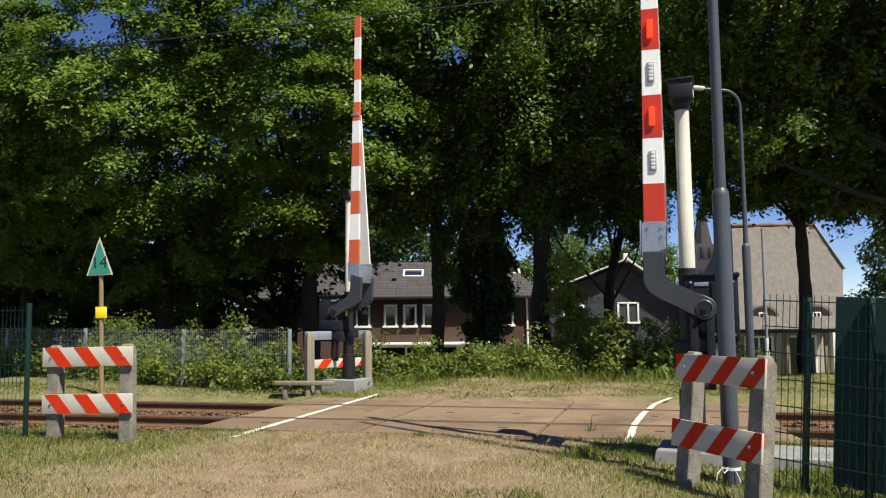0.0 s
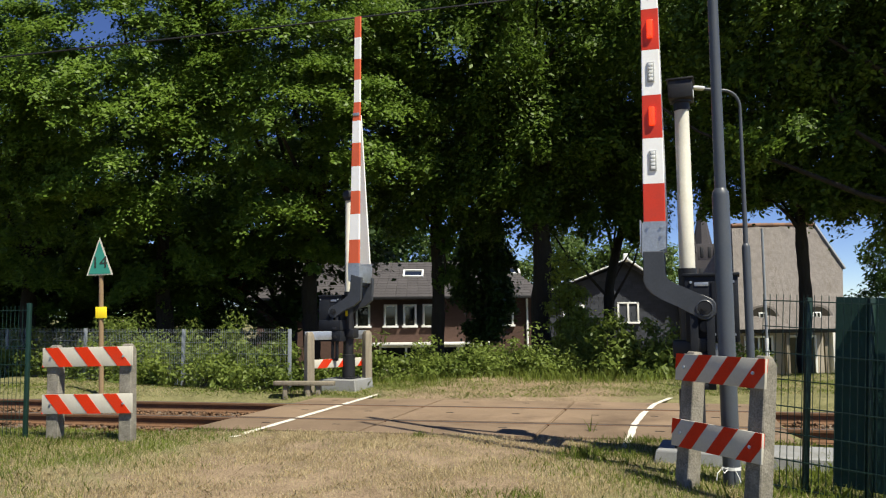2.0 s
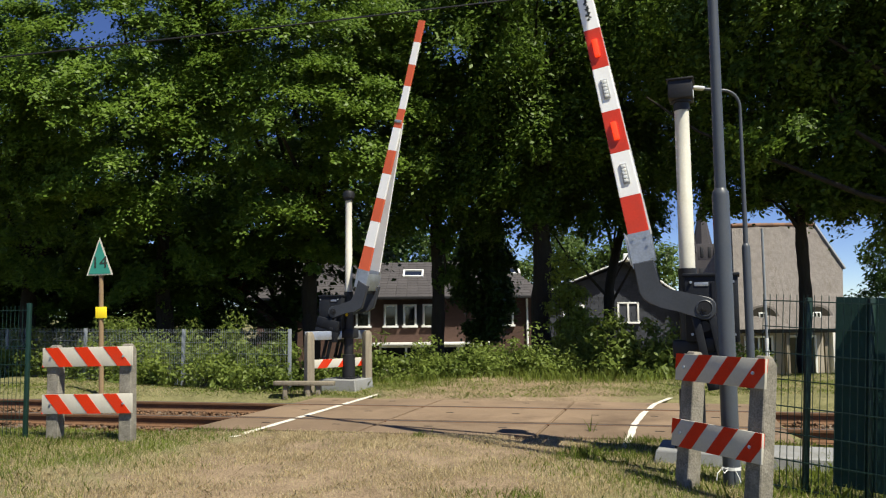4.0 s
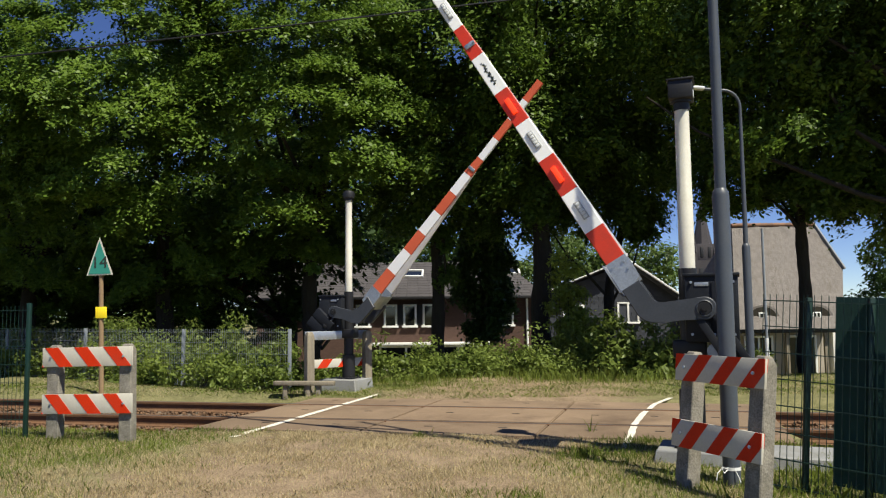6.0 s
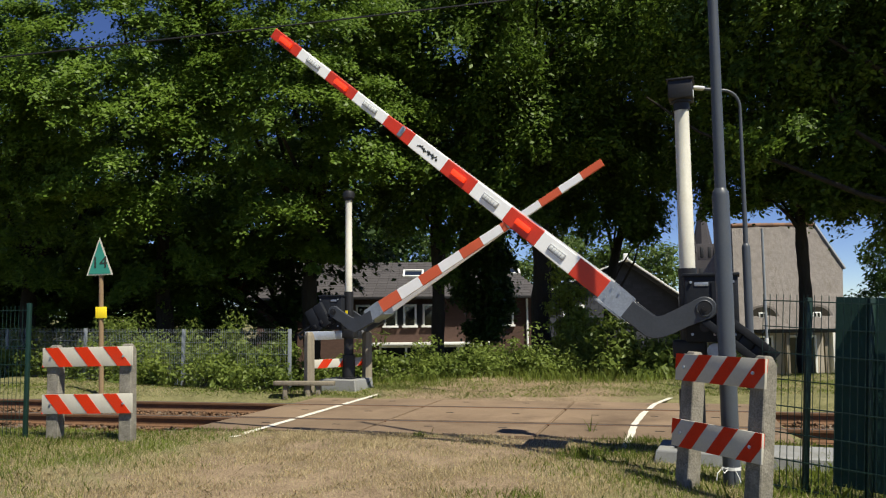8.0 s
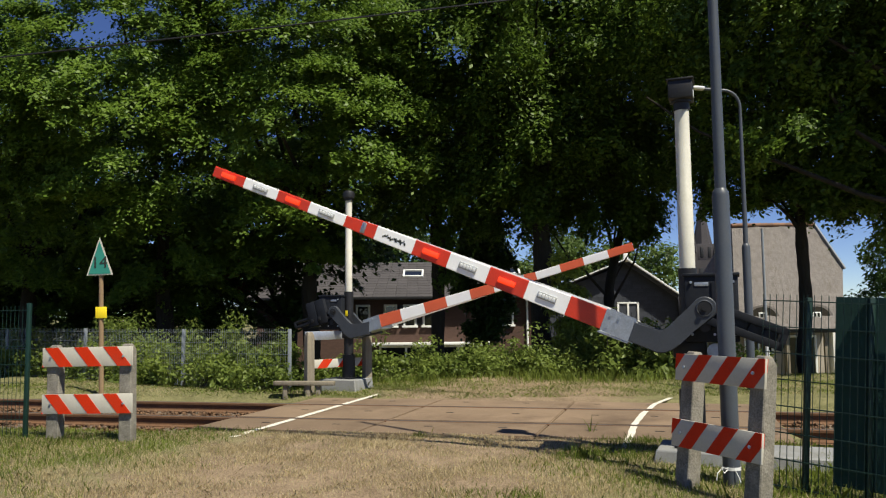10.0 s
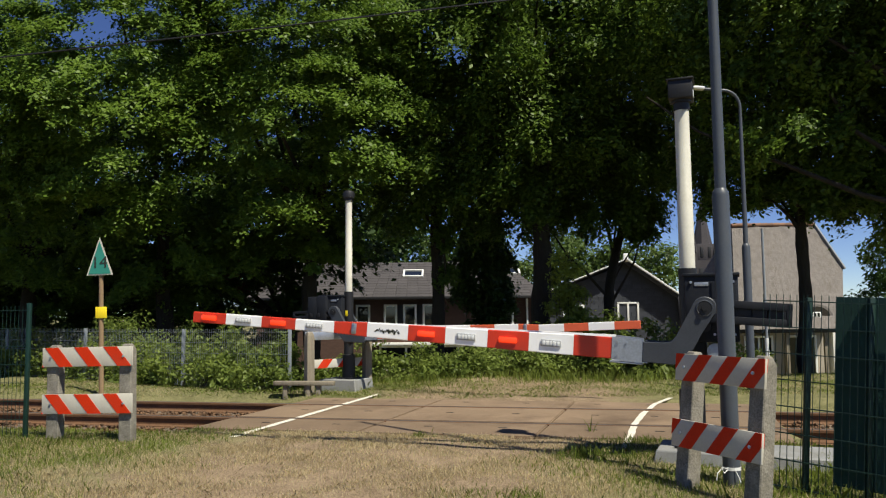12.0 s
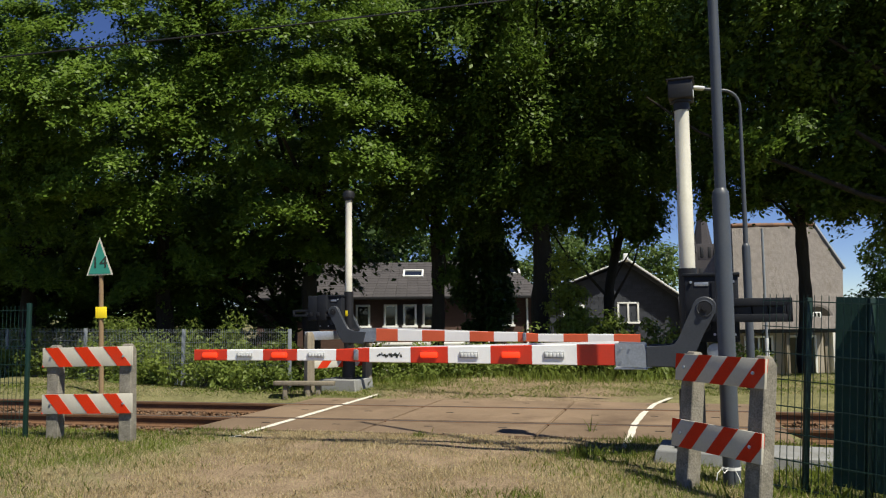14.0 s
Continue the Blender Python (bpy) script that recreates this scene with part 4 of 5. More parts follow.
# tall leafy trees along the line on the sunny side
make_tree(-11.5, 21.2, 0.22, 2.2, [(0.3, -3.4, 6.2, 2.9, 2.2, 3.2, 150, 0.74), (0.5, 0.4, 3.4, 2.8, 1.3, 1.8, 70, 0.6), (0.5, -1.9, 2.9, 2.8, 0.7, 0.9, 14, 0.5)], 400, 0.060, LEAF_LIME, "leafy tree with light green crown down to the fence", 11)
make_tree(-7.6, 20.8, 0.24, 2.2, [(0, -3.4, 7.4, 3.2, 2.4, 4.0, 205, 0.78), (0, 0.5, 3.6, 2.8, 1.3, 2.0, 80, 0.6), (0.3, -1.6, 3.0, 2.8, 0.7, 1.0, 16, 0.5)], 400, 0.060, LEAF_LIME, "leafy tree with broad light green crown", 12)
make_tree(-3.7, 21.2, 0.24, 2.6, [(0, -3.2, 7.8, 3.0, 2.4, 3.9, 200, 0.74), (-1.0, 0.4, 4.5, 2.3, 1.4, 1.5, 66, 0.5), (-0.6, -1.4, 3.9, 2.2, 0.7, 1.0, 18, 0.44)], 400, 0.059, LEAF_LIME, "leafy tree with dense green crown", 13)
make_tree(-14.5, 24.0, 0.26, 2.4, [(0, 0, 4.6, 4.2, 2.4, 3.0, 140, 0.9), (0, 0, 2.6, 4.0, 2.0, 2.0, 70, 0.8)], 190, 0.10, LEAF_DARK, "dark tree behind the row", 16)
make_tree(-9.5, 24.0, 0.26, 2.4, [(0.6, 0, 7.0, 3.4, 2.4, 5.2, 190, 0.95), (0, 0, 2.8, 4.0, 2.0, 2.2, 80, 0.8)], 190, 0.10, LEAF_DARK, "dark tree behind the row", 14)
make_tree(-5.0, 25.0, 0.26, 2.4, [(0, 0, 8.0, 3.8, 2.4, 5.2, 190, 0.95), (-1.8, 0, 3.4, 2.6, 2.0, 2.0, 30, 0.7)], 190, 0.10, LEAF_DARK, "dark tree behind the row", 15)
# tall oaks over the crossing road
make_tree(2.56, 19.8, 0.26, 4.6, [(0, 0.3, 9.4, 4.4, 3.4, 3.6, 300, 0.74), (-1.2, 0, 6.1, 3.2, 2.2, 1.4, 90, 0.6), (1.2, 0.2, 5.9, 2.8, 2.0, 1.0, 50, 0.55), (-0.8, 0.3, 4.6, 1.2, 1.2, 0.9, 22, 0.45)], 260, 0.070, LEAF_OAK, "tall oak with dark straight trunk and high crown", 21, 14, thick=0.3)
make_tree(-0.17, 21.4, 0.19, 4.6, [(0, -0.2, 9.6, 3.6, 3.2, 3.2, 230, 0.74), (0, 0, 6.0, 2.8, 2.2, 1.6, 80, 0.6), (0.1, -0.3, 3.9, 0.45, 0.5, 1.3, 9, 0.36)], 260, 0.070, LEAF_OAK, "oak with ivy-clad trunk", 22, 12, thick=0.3)
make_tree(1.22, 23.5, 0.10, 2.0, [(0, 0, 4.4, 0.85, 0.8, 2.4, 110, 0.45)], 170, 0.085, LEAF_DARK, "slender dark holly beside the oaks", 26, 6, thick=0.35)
make_tree(4.62, 22.0, 0.17, 3.4, [(0.6, 0, 9.2, 3.8, 3.2, 3.6, 270, 0.74), (-0.9, 0, 5.9, 1.9, 2.2, 0.9, 44, 0.46), (0.7, -1.0, 5.4, 0.9, 1.0, 0.7, 28, 0.36)], 260, 0.070, LEAF_OAK, "oak with forked crooked trunk", 23, 14, 0.8, thick=0.3,
          paths=[[(0.1, 0, 3.2), (-0.5, 0, 3.9), (-1.0, 0.1, 4.4), (-1.5, 0.1, 5.2), (-2.0, 0.1, 6.4)], [(0.2, 0, 3.3), (0.3, 0.1, 4.4), (0.2, 0.1, 5.6)], [(0.2, 0, 3.0), (0.9, 0, 4.2), (1.3, 0.1, 5.5)]])
make_tree(7.99, 17.0, 0.145, 3.2, [(0, -0.2, 8.0, 3.8, 3.4, 3.4, 280, 0.7), (1.0, 0, 4.8, 2.6, 2.0, 1.0, 66, 0.46), (0.6, -0.5, 4.0, 2.6, 1.2, 0.45, 44, 0.34), (-1.6, -0.3, 4.3, 1.3, 1.0, 0.6, 26, 0.32)], 260, 0.066, LEAF_OAK, "oak with gnarled dark trunk before the thatched house", 24, 14, thick=0.3)
make_tree(12.2, 17.0, 0.25, 3.0, [(-1.0, -0.4, 7.8, 4.4, 3.8, 3.8, 280, 0.74), (-2.0, 0, 4.6, 3.2, 1.8, 1.0, 66, 0.46), (-1.2, -0.3, 3.6, 1.6, 1.0, 0.7, 22, 0.36)], 260, 0.070, LEAF_OAK, "spreading oak at the edge of the road", 25, 14, thick=0.3)
make_tree(10.6, 14.2, 0.24, 2.6, [(-2.6, -0.2, 8.4, 3.2, 2.0, 2.0, 140, 0.62), (0.5, 0, 8.6, 3.0, 2.6, 2.0, 110, 0.66), (-3.0, -0.3, 6.4, 2.6, 1.2, 0.9, 36, 0.42), (-4.2, 0, 4.5, 1.5, 1.0, 0.5, 16, 0.34)], 240, 0.062, LEAF_OAK, "leaning oak with long bare limbs over the road", 27, 8, thick=0.3,
          paths=[[(-0.1, 0, 3.0), (-1.6, 0, 3.9), (-2.8, 0, 4.7), (-3.5, 0.1, 6.0), (-3.8, 0.1, 7.4)], [(-0.1, 0, 2.8), (-2.6, 0.2, 3.5), (-4.2, 0.3, 4.2), (-5.6, 0.4, 4.8), (-6.6, 0.4, 5.5)]])
make_tree(-6.7, 24.2, 0.05, 1.6, [(0, 0, 4.0, 0.7, 0.5, 0.6, 14, 0.34)], 110, 0.06, LEAF_COPPER, "small copper-leaved tree in the shade", 28, 5, thick=0.3)


def make_bush(x0, x1, y0, y1, h, n, per, size, leaf, label, seed, name="bush", kind=""):
    rng = np.random.default_rng(seed)
    t = rng.uniform(0, 1, n)
    cx = x0 + (x1 - x0) * t + rng.normal(0, 0.1, n)
    cy = y0 + (y1 - y0) * t + rng.normal(0, 0.22, n)
    gz = ground_height(cx, cy)
    hh = h * (0.72 + 0.45 * np.sin(t * 23 + seed) * np.sin(t * 57 + 2 * seed)) * rng.uniform(0.6, 1.1, n)
    cz = gz + rng.uniform(0.05, 1, n) * hh
    o = thing(name, Matrix.Translation((x0, y0, 0)), label, "bush", "bushes behind the crossing", kind)
    c = np.stack((cx - x0, cy - y0, cz), 1)
    v, f = leaves(rng, c, rng.uniform(0.16, 0.34, n), per, size, 0.8, 0.5)
    fo = new("foliage", raw_mesh("foliage", v, f, leaf))
    fo.parent = o
    st = bm_new()
    for k in range(0, n, 6):
        foot = (c[k][0] * 0.97, c[k][1], float(gz[k]) - 0.05)
        add_tube(st, [foot, (c[k][0], c[k][1] + 0.05, (foot[2] + c[k][2]) / 2), tuple(c[k])], [0.012, 0.009, 0.004], 5)
    tagged(part("stems", st, BARK, o, "thin brown stems"), kind="stuff")


make_bush(-12, -7.6, 19.0, 16.9, 1.0, 190, 70, 0.046, LEAF_IVY, "ivy and brambles growing through the mesh fence", 31)
make_bush(-7.6, -2.7, 16.9, 14.3, 1.15, 300, 70, 0.046, LEAF_IVY, "ivy and brambles growing through the mesh fence", 32)
make_bush(-7.2, -2.9, 16.1, 13.75, 0.75, 130, 60, 0.046, LEAF_IVY, "low brambles before the mesh fence", 37)
make_bush(-2.4, 1.0, 15.3, 16.2, 0.8, 130, 70, 0.046, LEAF_IVY, "bright green bramble bush behind the verge", 33)
make_bush(0.8, 3.6, 16.4, 16.7, 0.85, 170, 70, 0.046, LEAF_IVY, "bright green bramble bush behind the verge", 34)
make_bush(4.6, 6.4, 16.4, 15.6, 0.9, 60, 70, 0.046, LEAF_IVY, "bramble bush beside the road", 35)
make_bush(2.75, 3.75, 18.5, 18.9, 3.4, 110, 90, 0.055, LEAF_SUNLIT, "tall yellow-green shrub before the houses, leaves coloured as if sunlit", 36)
make_bush(3.2, 4.75, 15.9, 15.5, 1.35, 90, 60, 0.065, LEAF_IVY, "broad-leaved green bramble beside the road", 38)


# ---- far woods ----
def make_far_wood(x0, x1, y, h, n, seed, label, leaf=LEAF_FAR):
    rng = np.random.default_rng(seed)
    cx, cz = rng.uniform(x0, x1, n), rng.uniform(0.02, 1, n) ** 0.8
    top = h * (0.75 + 0.25 * np.sin(cx * 0.35 + seed) * np.cos(cx * 0.13))
    c = np.stack((cx, y + rng.normal(0, 1.5, n), -1.9 + cz * top), 1)
    v, f = leaves(rng, c, rng.uniform(0.8, 1.8, n), 70, 0.22, 0.7)
    tagged(new("far_trees", raw_mesh("far_trees", v, f, leaf)), label, "trees", kind="stuff")


make_far_wood(-12, 18.3, 62, 12, 640, 41, "light green trees far behind the houses")
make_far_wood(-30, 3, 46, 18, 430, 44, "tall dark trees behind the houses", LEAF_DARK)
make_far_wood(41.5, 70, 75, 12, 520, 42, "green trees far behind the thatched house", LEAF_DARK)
make_far_wood(-45, -4, 48, 12, 420, 43, "trees far behind the railway")


# ---- houses ----
def add_window(parent, x, z, w, h, panes, m, y=-0.02):
    """A framed window in the parent's front wall, local x, z."""
    fr = bm_new()
    t = 0.085
    add_box(fr, (w, 0.09, t), pose(x, y, z + h - t / 2), 0.006)
    add_box(fr, (w + 0.1, 0.16, t), pose(x, y - 0.04, z + t / 2 - 0.02), 0.006)
    for k in range(panes + 1):
        add_box(fr, (t, 0.085, h - 2 * t + 0.02), pose(x - w / 2 + t / 2 + (w - t) * k / panes, y, z + h / 2), 0.006)
    win = part("window", fr, FRAMEWHITE, parent, "white-framed window", m)
    for k in range(panes):
        pw = (w - t) / panes
        g = add_box(bm_new(), (pw - t, 0.012, h - 2 * t), pose(x - w / 2 + t / 2 + pw * (k + 0.5), y + 0.012, z + h / 2))
        part("pane", g, glass, win)
    return win


def make_brick_house():
    m = Matrix.Translation((-2.0, 32.0, -1.9))
    h = thing("brick_house", m, "brown brick house with tiled roof and white windows", "house", "houses")
    L, D, E, R = 11.6, 8.0, 3.95, 5.6
    w = add_box(bm_new(), (L, D, E), pose(0, D / 2, E / 2))
    part("wall", w, BRICK, h, "red-brown brick wall")
    roof = bm_new()
    o = 0.45
    pts = [(-L / 2 - o, -o, E - 0.05), (L / 2 + o, -o, E - 0.05), (L / 2 + o, D + o, E - 0.05), (-L / 2 - o, D + o, E - 0.05), (-L / 2 + 1.0, D / 2, R), (L / 2 - 1.0, D / 2, R)]
    vs = [roof.verts.new(p) for p in pts]
    for q in ((0, 1, 5, 4), (1, 2, 5), (2, 3, 4, 5), (3, 0, 4), (3, 2, 1, 0)):
        roof.faces.new([vs[i] for i in q])
    rf = part("roof", roof, ROOFTILE, h, "brown-grey tiled roof", smooth=None)
    # courses of tiles
    rise = math.hypot(D / 2 + o, R - E)
    slope = math.atan2(R - E + 0.05, D / 2 + o)
    tile = mesh_from(add_box(bm_new(), (1.0, 0.22, 0.03), Matrix(), 0.005), "tile_course", ROOFTILE)
    for k in range(14):
        f = (k + 0.5) / 14
        half = (L / 2 + o) * (1 - f) + (L / 2 - 1.0) * f
        n = 26
        for i in range(n):
            t = new("roof_tile", tile)
            t.parent = rf
            x = -half + (i + 0.5) * 2 * half / n
            t.matrix_basis = pose(x, -o + (D / 2 + o) * f, E - 0.05 + (R - E + 0.05) * f + 0.02, math.degrees(slope) - 2, 0, 0) @ Matrix.Diagonal((2 * half / n - 0.015, rise / 14 / 0.2, 1, 1))
    gut = add_box(bm_new(), (L + 0.9, 0.12, 0.12), pose(0, -o - 0.05, E - 0.08), 0.02)
    part("gutter", gut, DARKSTEEL, h, "dark gutter")
    for x in (-0.22, 0.59, 1.40):
        add_window(h, x, 2.66, 0.56, 0.95, 1, None)
    for x in (0.185, 0.995):
        part("shutter", add_box(bm_new(), (0.22, 0.05, 0.86), pose(x, -0.03, 3.14), 0.008), DARKSTEEL, h, "dark panel between the windows")
    add_window(h, -1.37, 2.66, 0.6, 0.95, 1, None)
    add_window(h, 4.6, 2.66, 0.65, 0.95, 1, None)
    add_window(h, 1.5, 0.9, 4.4, 1.0, 4, None)
    part("canopy", add_box(bm_new(), (4.9, 0.55, 0.10), pose(1.5, -0.28, 1.98), 0.01), FRAMEWHITE, h, "white canopy edge over the ground floor")
    part("downpipe", add_tube(bm_new(), [(5.48, -0.08, 0.05), (5.48, -0.08, E - 0.15)], 0.045, 8), FRAMEWHITE, h, "white downpipe")
    for x, up in ((0.65, 1.05), (5.0, 1.15)):
        y = -o + (D / 2 + o) * up / (R - E + 0.05)
        lift = pose(x, y, E - 0.05 + up + 0.03, math.degrees(slope), 0, 0)
        sk = bm_new()
        add_box(sk, (0.08, 0.95, 0.09), lift @ pose(-0.42, 0, 0.04), 0.01)
        add_box(sk, (0.08, 0.95, 0.09), lift @ pose(0.42, 0, 0.04), 0.01)
        add_box(sk, (0.76, 0.08, 0.09), lift @ pose(0, 0.43, 0.04), 0.01)
        add_box(sk, (0.76, 0.08, 0.09), lift @ pose(0, -0.43, 0.04), 0.01)
        win = part("roof_window", sk, FRAMEWHITE, h, "white-framed roof window")
        part("pane", add_box(bm_new(), (0.75, 0.77, 0.02), lift @ pose(0, 0, 0.03)), glass, win)


make_brick_house()


def make_dark_house():
    m = Matrix.Translation((8.55, 36.0, -1.9)) @ Matrix.Rotation(radians(-8), 4, "Z")
    h = thing("dark_house", m, "dark slate-clad house with mansard gable", "house", "houses")
    out = [(-3.6, 0), (2.55, 0), (2.55, 1.9), (2.35, 3.85), (0.05, 5.45), (-3.6, 4.05)]
    part("wall", add_prism(bm_new(), out, pose(0, 4.0, 0), 8.0), SLATE, h, "dark slate-clad wall")
    course = mesh_from(add_box(bm_new(), (0.36, 0.02, 0.19), pose(0, 0, 0, 4, 0, 0), 0.004), "slate", SLATE)
    for row in range(28):
        z = 0.12 + row * 0.185
        right = 2.5 if z < 1.9 else (2.5 - (z - 1.9) * 0.1 if z < 3.85 else 2.3 - (z - 3.85) * 1.42)
        left = -3.5 if z < 3.95 else -3.5 + (z - 3.95) * 2.5
        if right - left < 0.6:
            continue
        k = left + 0.2 + (0.18 if row % 2 else 0)
        while k < right - 0.2 and 1.5 < z:
            s = new("slate", course)
            s.parent, s.location = h, (k, -0.012, z)
            k += 0.375
    ed = bm_new()
    for (ax, az), (bx, bz), w in (((2.62, 1.85), (2.42, 3.9), 0.16), ((2.42, 3.9), (0.02, 5.6), 0.22), ((0.02, 5.6), (-3.8, 4.1), 0.12)):
        d = Vector((bx - ax, 0, bz - az))
        add_box(ed, (d.length, 8.5, w), Matrix.Translation(((ax + bx) / 2, 3.9, (az + bz) / 2)) @ Matrix.Rotation(-math.atan2(d.z, d.x), 4, "Y"), 0.02)
    rf = part("roof", ed, SLATE, h, "dark tiled mansard roof")
    tile = mesh_from(add_box(bm_new(), (0.20, 0.30, 0.09), Matrix(), 0.02), "ridge_tile", FRAMEWHITE)
    for i in range(14):
        f = (i + 0.5) / 14
        o = new("edge_tile", tile)
        o.parent, o.matrix_basis = rf, pose(2.42 - 2.4 * f, -0.42, 3.98 + 1.72 * f, 0, 35, 0)
    for i in range(16):
        f = (i + 0.5) / 16
        if 0.18 < f < 0.3:
            continue
        o = new("edge_tile", tile)
        o.parent, o.matrix_basis = rf, pose(-3.8 + 3.8 * f, -0.42, 4.12 + 1.5 * f, 0, -21, 0) @ Matrix.Diagonal((1.1, 1, 0.7, 1))
    part("finial", add_box(bm_new(), (0.22, 0.2, 0.4), pose(0.05, -0.3, 5.72), 0.03), FRAMEWHITE, h, "white gable finial")
    add_window(h, 0.12, 2.65, 1.0, 1.0, 2, None)
    add_window(h, -2.4, 2.65, 1.0, 0.9, 1, None)


make_dark_house()


def make_thatched_house():
    m = Matrix.Translation((14.1, 32.0, -1.8))
    h = thing("thatched_house", m, "white plastered house with big grey thatched roof", "house", "houses")
    part("wall", add_box(bm_new(), (3.8, 7.0, 2.6), pose(-0.1, 3.6, 1.3)), SHADEPLASTER, h, "plastered wall darkened to beige for the shade under the eaves")
    roof = bm_new()
    pts = [(-2.4, -1.3, 2.35), (1.9, -1.3, 2.35), (2.84, 0.3, 4.83), (2.3, 1.6, 6.84), (-1.3, 1.6, 6.84), (2.84, 2.9, 4.83), (1.9, 7.6, 2.35), (-2.4, 7.6, 2.35)]
    vs = [roof.verts.new(p) for p in pts]
    for q in ((0, 1, 2), (0, 2, 4), (2, 3, 4), (2, 5, 3), (1, 6, 5), (1, 5, 2), (3, 5, 4), (5, 6, 7), (5, 7, 4), (4, 7, 0), (0, 7, 6), (0, 6, 1)):
        roof.faces.new([vs[i] for i in q])
    bmesh.ops.subdivide_edges(roof, edges=list(roof.edges), cuts=9, use_grid_fill=True)
    for v in roof.verts:
        v.co += Vector((0, -1, 0.3)) * (0.05 * noise.noise(v.co * 1.6) + 0.03 * noise.noise(v.co * 5.0))
    rf = part("roof", roof, THATCH, h, "thick grey thatch", smooth=60)
    verge = Vector(pts[2]) - Vector(pts[3])
    turn = verge.to_track_quat("X", "Z").to_matrix().to_4x4()
    # pale strip added for the highlight along the roof's right edge
    part("verge_highlight", add_box(bm_new(), (verge.length + 0.1, 0.10, 0.12), Matrix.Translation((Vector(pts[2]) + Vector(pts[3])) / 2 + Vector((0.03, -0.03, 0.03))) @ turn, 0.02), BLOCK, h, "pale strip for the highlight along the verge")
    ridge = mesh_from(add_tube(bm_new(), [(-0.125, 0, 0), (0.125, 0, 0)], [0.085, 0.10], 10), "ridge_tile", TERRACOTTA, 40)
    for k in range(14):
        t = new("ridge_tile", ridge)
        t.parent, t.matrix_basis = rf, pose(-1.2 + 0.262 * k, 1.6, 6.86)
    for x in (-1.15, 1.02):
        d = bm_new()
        n = 12
        brow = [(0.56 * math.cos(math.pi * k / n), 0.52 * math.sin(math.pi * k / n) ** 0.8) for k in range(n + 1)]
        add_prism(d, [(1.2 * px, 1.16 * pz) for px, pz in brow], pose(x, -0.45, 2.72), 1.0)
        dormer = part("dormer", d, THATCH, h, "arched thatch dormer")
        # dark plate painted in as the shadow under the thatch brow
        part("dormer_shade", add_prism(bm_new(), brow, pose(x, -0.955, 2.72), 0.02), BARK, dormer, "dark plate for the shadow arc under the thatch brow")
        fr = add_box(bm_new(), (0.34, 0.05, 0.24), pose(x - 0.02, -0.985, 2.90), 0.006)
        win = part("window", fr, FRAMEWHITE, dormer, "small white dormer window")
        for q in (-0.075, 0.075):
            part("pane", add_box(bm_new(), (0.10, 0.012, 0.15), pose(x - 0.02 + q, -1.012, 2.90)), glass, win)
    add_window(h, -1.0, 0.25, 1.2, 1.8, 2, None)
    add_window(h, 0.75, 0.25, 1.3, 1.8, 2, None)
    part("eaves_beam", add_box(bm_new(), (4.2, 0.14, 0.16), pose(-0.2, -0.9, 2.26), 0.01), DARKSTEEL, h, "dark eaves beam")
    for x in (-1.75, -0.2, 1.35):
        part("veranda_post", add_box(bm_new(), (0.13, 0.13, 2.2), pose(x, -0.9, 1.1), 0.01), WOOD, h)
    part("side_wing", add_box(bm_new(), (0.34, 2.4, 3.6), pose(2.2, 1.05, 1.8), 0.01), PLASTER, h, "white plastered gable wall")


make_thatched_house()


def make_church():
    m = Matrix.Translation((40.95, 120, -2))
    c = thing("church_tower", m, "distant grey church tower with pointed spire", "church")
    part("tower", add_box(bm_new(), (4.0, 4.0, 11.0), pose(0, 0, 5.5)), CHURCH, c)
    part("belfry", add_box(bm_new(), (2.8, 2.8, 2.6), pose(0, 0, 12.3), 0.05), CHURCH, c, "narrower belfry stage")
    sp = bm_new()
    bmesh.ops.create_cone(sp, cap_ends=True, segments=8, radius1=1.5, radius2=0.03, depth=7.6, matrix=pose(0, 0, 17.35, 0, 0, 22.5))
    part("spire", sp, CHURCH, c, "grey slate spire", smooth=None)
    for sx in (-1.75, 1.75):
        for sy in (-1.75, 1.75):
            pin = add_box(bm_new(), (0.5, 0.5, 1.2), pose(sx, sy, 11.6))
            bmesh.ops.create_cone(pin, cap_ends=True, segments=6, radius1=0.36, radius2=0.02, depth=2.4, matrix=pose(sx, sy, 13.4))
            part("pinnacle", pin, CHURCH, c, smooth=None)
    for s in (-0.6, 0.6):
        part("louvre", add_box(bm_new(), (0.45, 0.1, 1.6), pose(s, -1.43, 12.3), 0.03), DARKSTEEL, c)
    for s in (-1.0, 1.0):
        part("belfry_window", add_box(bm_new(), (0.7, 0.1, 2.4), pose(s, -2.02, 8.6), 0.03), DARKSTEEL, c)


make_church()


# ---- overhead cable ----
def make_cable():
    a, b = Vector((-14.0, 14.2, 5.75)), Vector((12.0, 14.2, 8.55))
    pts = [a.lerp(b, k / 30) - Vector((0, 0, 0.08 * (1 - (2 * k / 30 - 1) ** 2))) for k in range(31)]
    solid("overhead_cable", add_tube(bm_new(), pts, 0.016, 6), DARKSTEEL, "thin dark overhead cable", "cable")


make_cable()


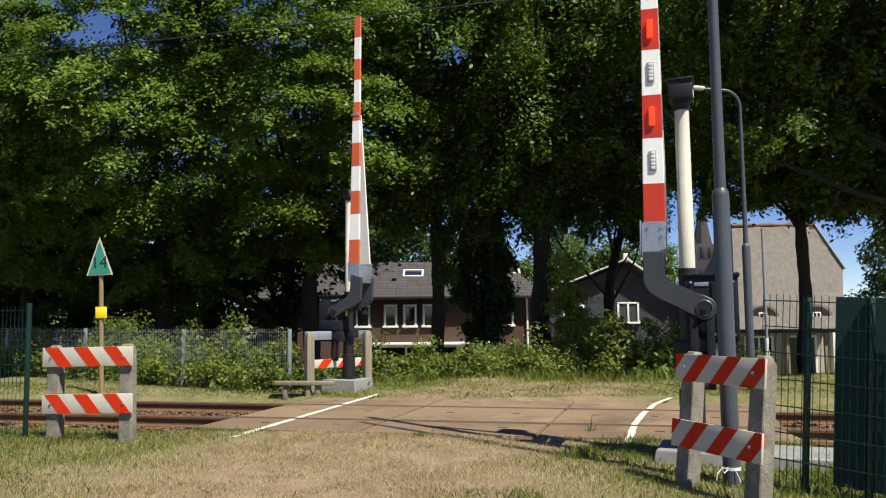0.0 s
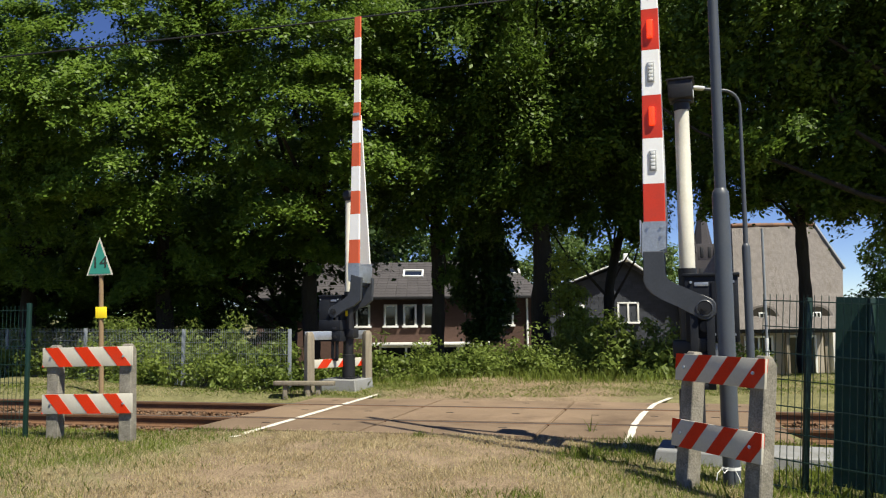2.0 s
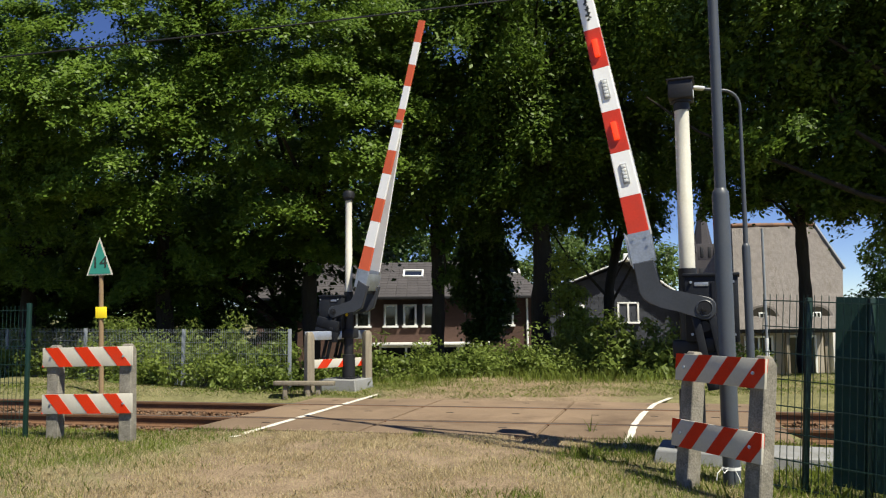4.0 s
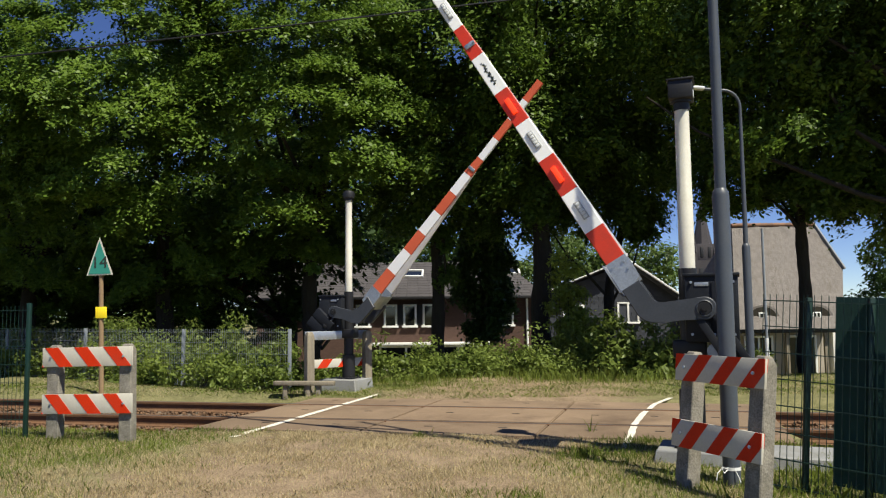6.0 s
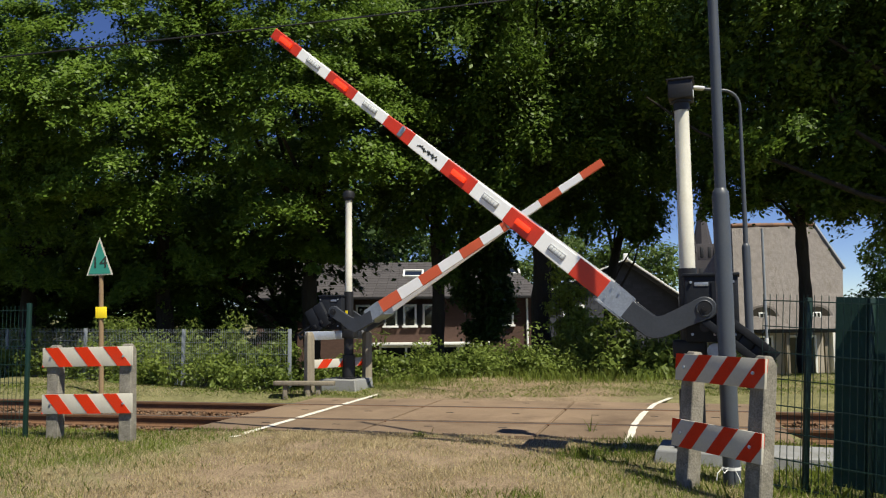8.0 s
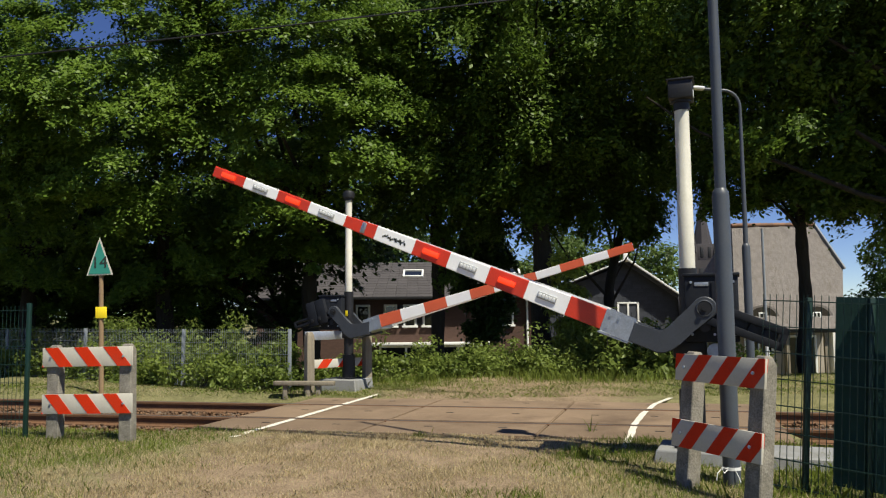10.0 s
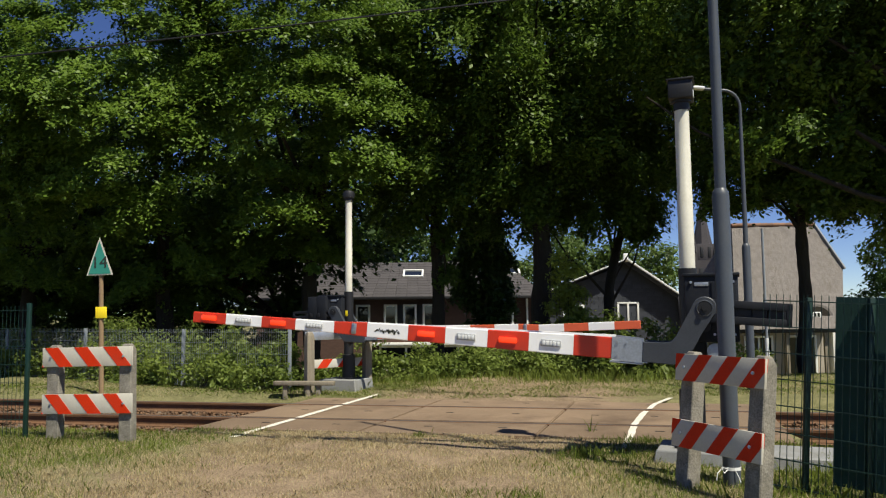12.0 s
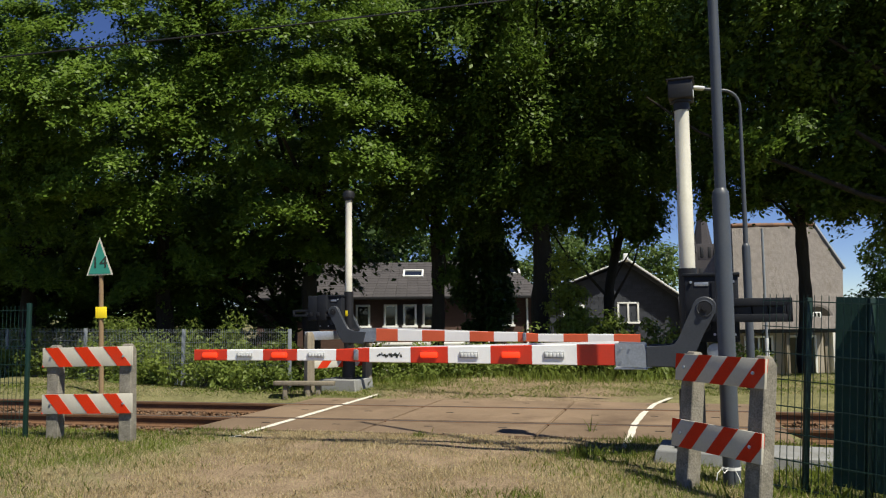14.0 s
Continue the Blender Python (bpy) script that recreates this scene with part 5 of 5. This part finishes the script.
# ---- grass ----
def make_grass(name, label, rng, xs, ys, height, mat, lean=0.5):
    n = len(xs)
    z = ground_height(xs, ys)
    p = np.stack((xs, ys, z - 0.01), 1)
    a = rng.uniform(0, 6.283, n)
    side = np.stack((np.cos(a), np.sin(a), 0 * a), 1)
    h = (height * rng.uniform(0.45, 1.3, n))[:, None]
    w = 0.0022 + 0.017 * h
    dirn = rng.normal(size=(n, 3)) * np.array([lean, lean, 0]) * h
    tip = p + dirn + np.array([0, 0, 1]) * h
    midp = p + dirn * 0.35 + np.array([0, 0, 0.6]) * h
    v = np.stack((p - side * w, p + side * w, midp + side * w * 0.7, tip, midp - side * w * 0.7), 1).reshape(-1, 3)
    f = np.arange(n * 5).reshape(n, 5)
    tagged(new(name, raw_mesh(name, v, f, mat)), label, "grass", kind="stuff")


def scatter(rng, n, x0, x1, y0, y1, keep):
    x, y = rng.uniform(x0, x1, n), rng.uniform(y0, y1, n)
    k = keep(x, y)
    return x[k], y[k]


def off_track(x, y):
    s = (x - MID.x) * U_T.x + (y - MID.y) * U_T.y
    d = (x - MID.x) * N_T.x + (y - MID.y) * N_T.y
    return (np.abs(d) > 1.95) | ((s > PLATE_FROM) & (s < PLATE_TO) & (np.abs(d) > 1.74))


def off_road(x, y):
    return x * math.cos(radians(17)) - y * math.sin(radians(17)) + 2.7


rng = np.random.default_rng(7)
patch = lambda x, y: np.sin(x * 2.3 + np.sin(y * 1.9)) * np.sin(y * 2.9 + 1.3 * np.sin(x * 1.4))
x, y = scatter(rng, 95000, -8, 6, 4.6, 9.4, lambda x, y: off_track(x, y) & (np.abs(off_road(x, y)) + 0.5 * patch(x, y) + rng.normal(0, 0.35, len(x)) > 2.2))
make_grass("verge_grass", "short green grass on the near verges", rng, x, y, 0.06, BLADE, 0.3)
x, y = scatter(rng, 210000, -5, 3.4, 4.6, 9.0, lambda x, y: off_track(x, y) & (patch(x * 1.7, y * 1.3) + rng.normal(0, 0.5, len(x)) > -0.2))
make_grass("dry_grass", "sparse dry straw-coloured grass", rng, x, y, 0.036, STRAW, 0.45)
x, y = scatter(rng, 45000, -9, 9, 12.2, 17.5, lambda x, y: off_track(x, y) & (patch(x, y) + rng.normal(0, 0.6, len(x)) > 0.1))
make_grass("far_verge_dry_grass", "dry pale grass beyond the track", rng, x, y, 0.045, STRAW, 0.8)
x, y = scatter(rng, 100000, -9, 9, 12.2, 18, lambda x, y: off_track(x, y) & (patch(x, y) + rng.normal(0, 0.6, len(x)) < 0.35))
make_grass("far_verge_grass", "green grass beyond the track", rng, x, y, 0.05, BLADE, 0.8)


def make_tufts(places, label, seed):
    """Taller tufts of weeds and grass at the places: x, y, spread, height, blades."""
    r = np.random.default_rng(seed)
    xs = np.concatenate([r.normal(px, sp, n) for px, py, sp, h, n in places])
    ys = np.concatenate([r.normal(py, sp, n) for px, py, sp, h, n in places])
    hs = np.concatenate([np.full(n, h) for px, py, sp, h, n in places])
    make_grass("weed_tufts", label, r, xs, ys, hs, BLADE, 0.4)


make_tufts([(1.28, 7.25, 0.12, 0.10, 260), (1.5, 7.05, 0.2, 0.08, 300), (1.75, 7.3, 0.15, 0.07, 220), (-0.28, 8.5, 0.06, 0.08, 60), (1.65, 8.75, 0.010, 0.27, 6),
            (2.05, 8.0, 0.14, 0.08, 160), (0.55, 5.6, 0.10, 0.07, 220), (0.2, 5.75, 0.12, 0.05, 180), (-1.3, 8.15, 0.2, 0.04, 160), (0.1, 8.05, 0.25, 0.04, 160),
            (2.9, 5.9, 0.25, 0.13, 420), (2.5, 6.3, 0.3, 0.10, 360), (3.3, 6.3, 0.3, 0.14, 380), (1.7, 6.2, 0.3, 0.07, 420), (-3.9, 8.3, 0.4, 0.06, 420), (-4.7, 8.2, 0.35, 0.08, 420),
            (-2.9, 8.5, 0.3, 0.06, 260), (-2.2, 13.3, 0.3, 0.10, 260), (-0.9, 13.6, 0.3, 0.06, 200), (1.0, 7.0, 0.3, 0.05, 320), (3.2, 15.6, 0.7, 0.24, 900), (4.6, 15.3, 0.6, 0.22, 800), (1.6, 15.8, 0.6, 0.20, 700), (-0.6, 14.9, 0.5, 0.18, 500)], "green weeds and grass tufts round posts and plates", 77)


# ---- what moves ----
NEAR_ANGLES = [(0.0, 90.66), (2.75, 90.66), (3.0, 89.4), (3.2, 87.85), (3.5, 85.0), (4.5, 73.8), (5.3, 65.3), (5.5, 63.3), (6.0, 58.36), (6.5, 53.5), (7.0, 48.75), (7.5, 44.2),
               (8.0, 39.7), (8.5, 35.3), (9.5, 26.3), (10.5, 17.4), (11.0, 13.0), (11.5, 8.65), (12.0, 4.3), (12.5, 0.8), (12.8, -0.2), (14.0, -0.2)]
FAR_ANGLES = [(0.0, 89.5), (2.75, 89.5), (3.0, 87.9), (3.2, 86.1), (3.5, 82.4), (4.5, 68.2), (5.3, 56.6), (6.0, 48.4), (6.5, 42.9), (7.0, 38.0), (7.5, 34.0), (8.0, 30.0),
              (8.5, 26.2), (9.5, 18.6), (10.3, 12.9), (10.5, 11.6), (11.0, 7.9), (11.5, 4.7), (12.0, 2.2), (12.4, 0.3), (12.6, 0.0), (14.0, 0.0)]


def motions():
    for boom, pivot, yaw, angles in ((near_boom, NEAR_PIVOT, NEAR_YAW, NEAR_ANGLES), (far_boom, FAR_PIVOT, FAR_YAW, FAR_ANGLES)):
        base = Matrix.Translation(pivot) @ Matrix.Rotation(radians(yaw), 4, "Z")
        walk(boom, [(t, base @ Matrix.Rotation(-radians(a), 4, "Y")) for t, a in angles])


motions()
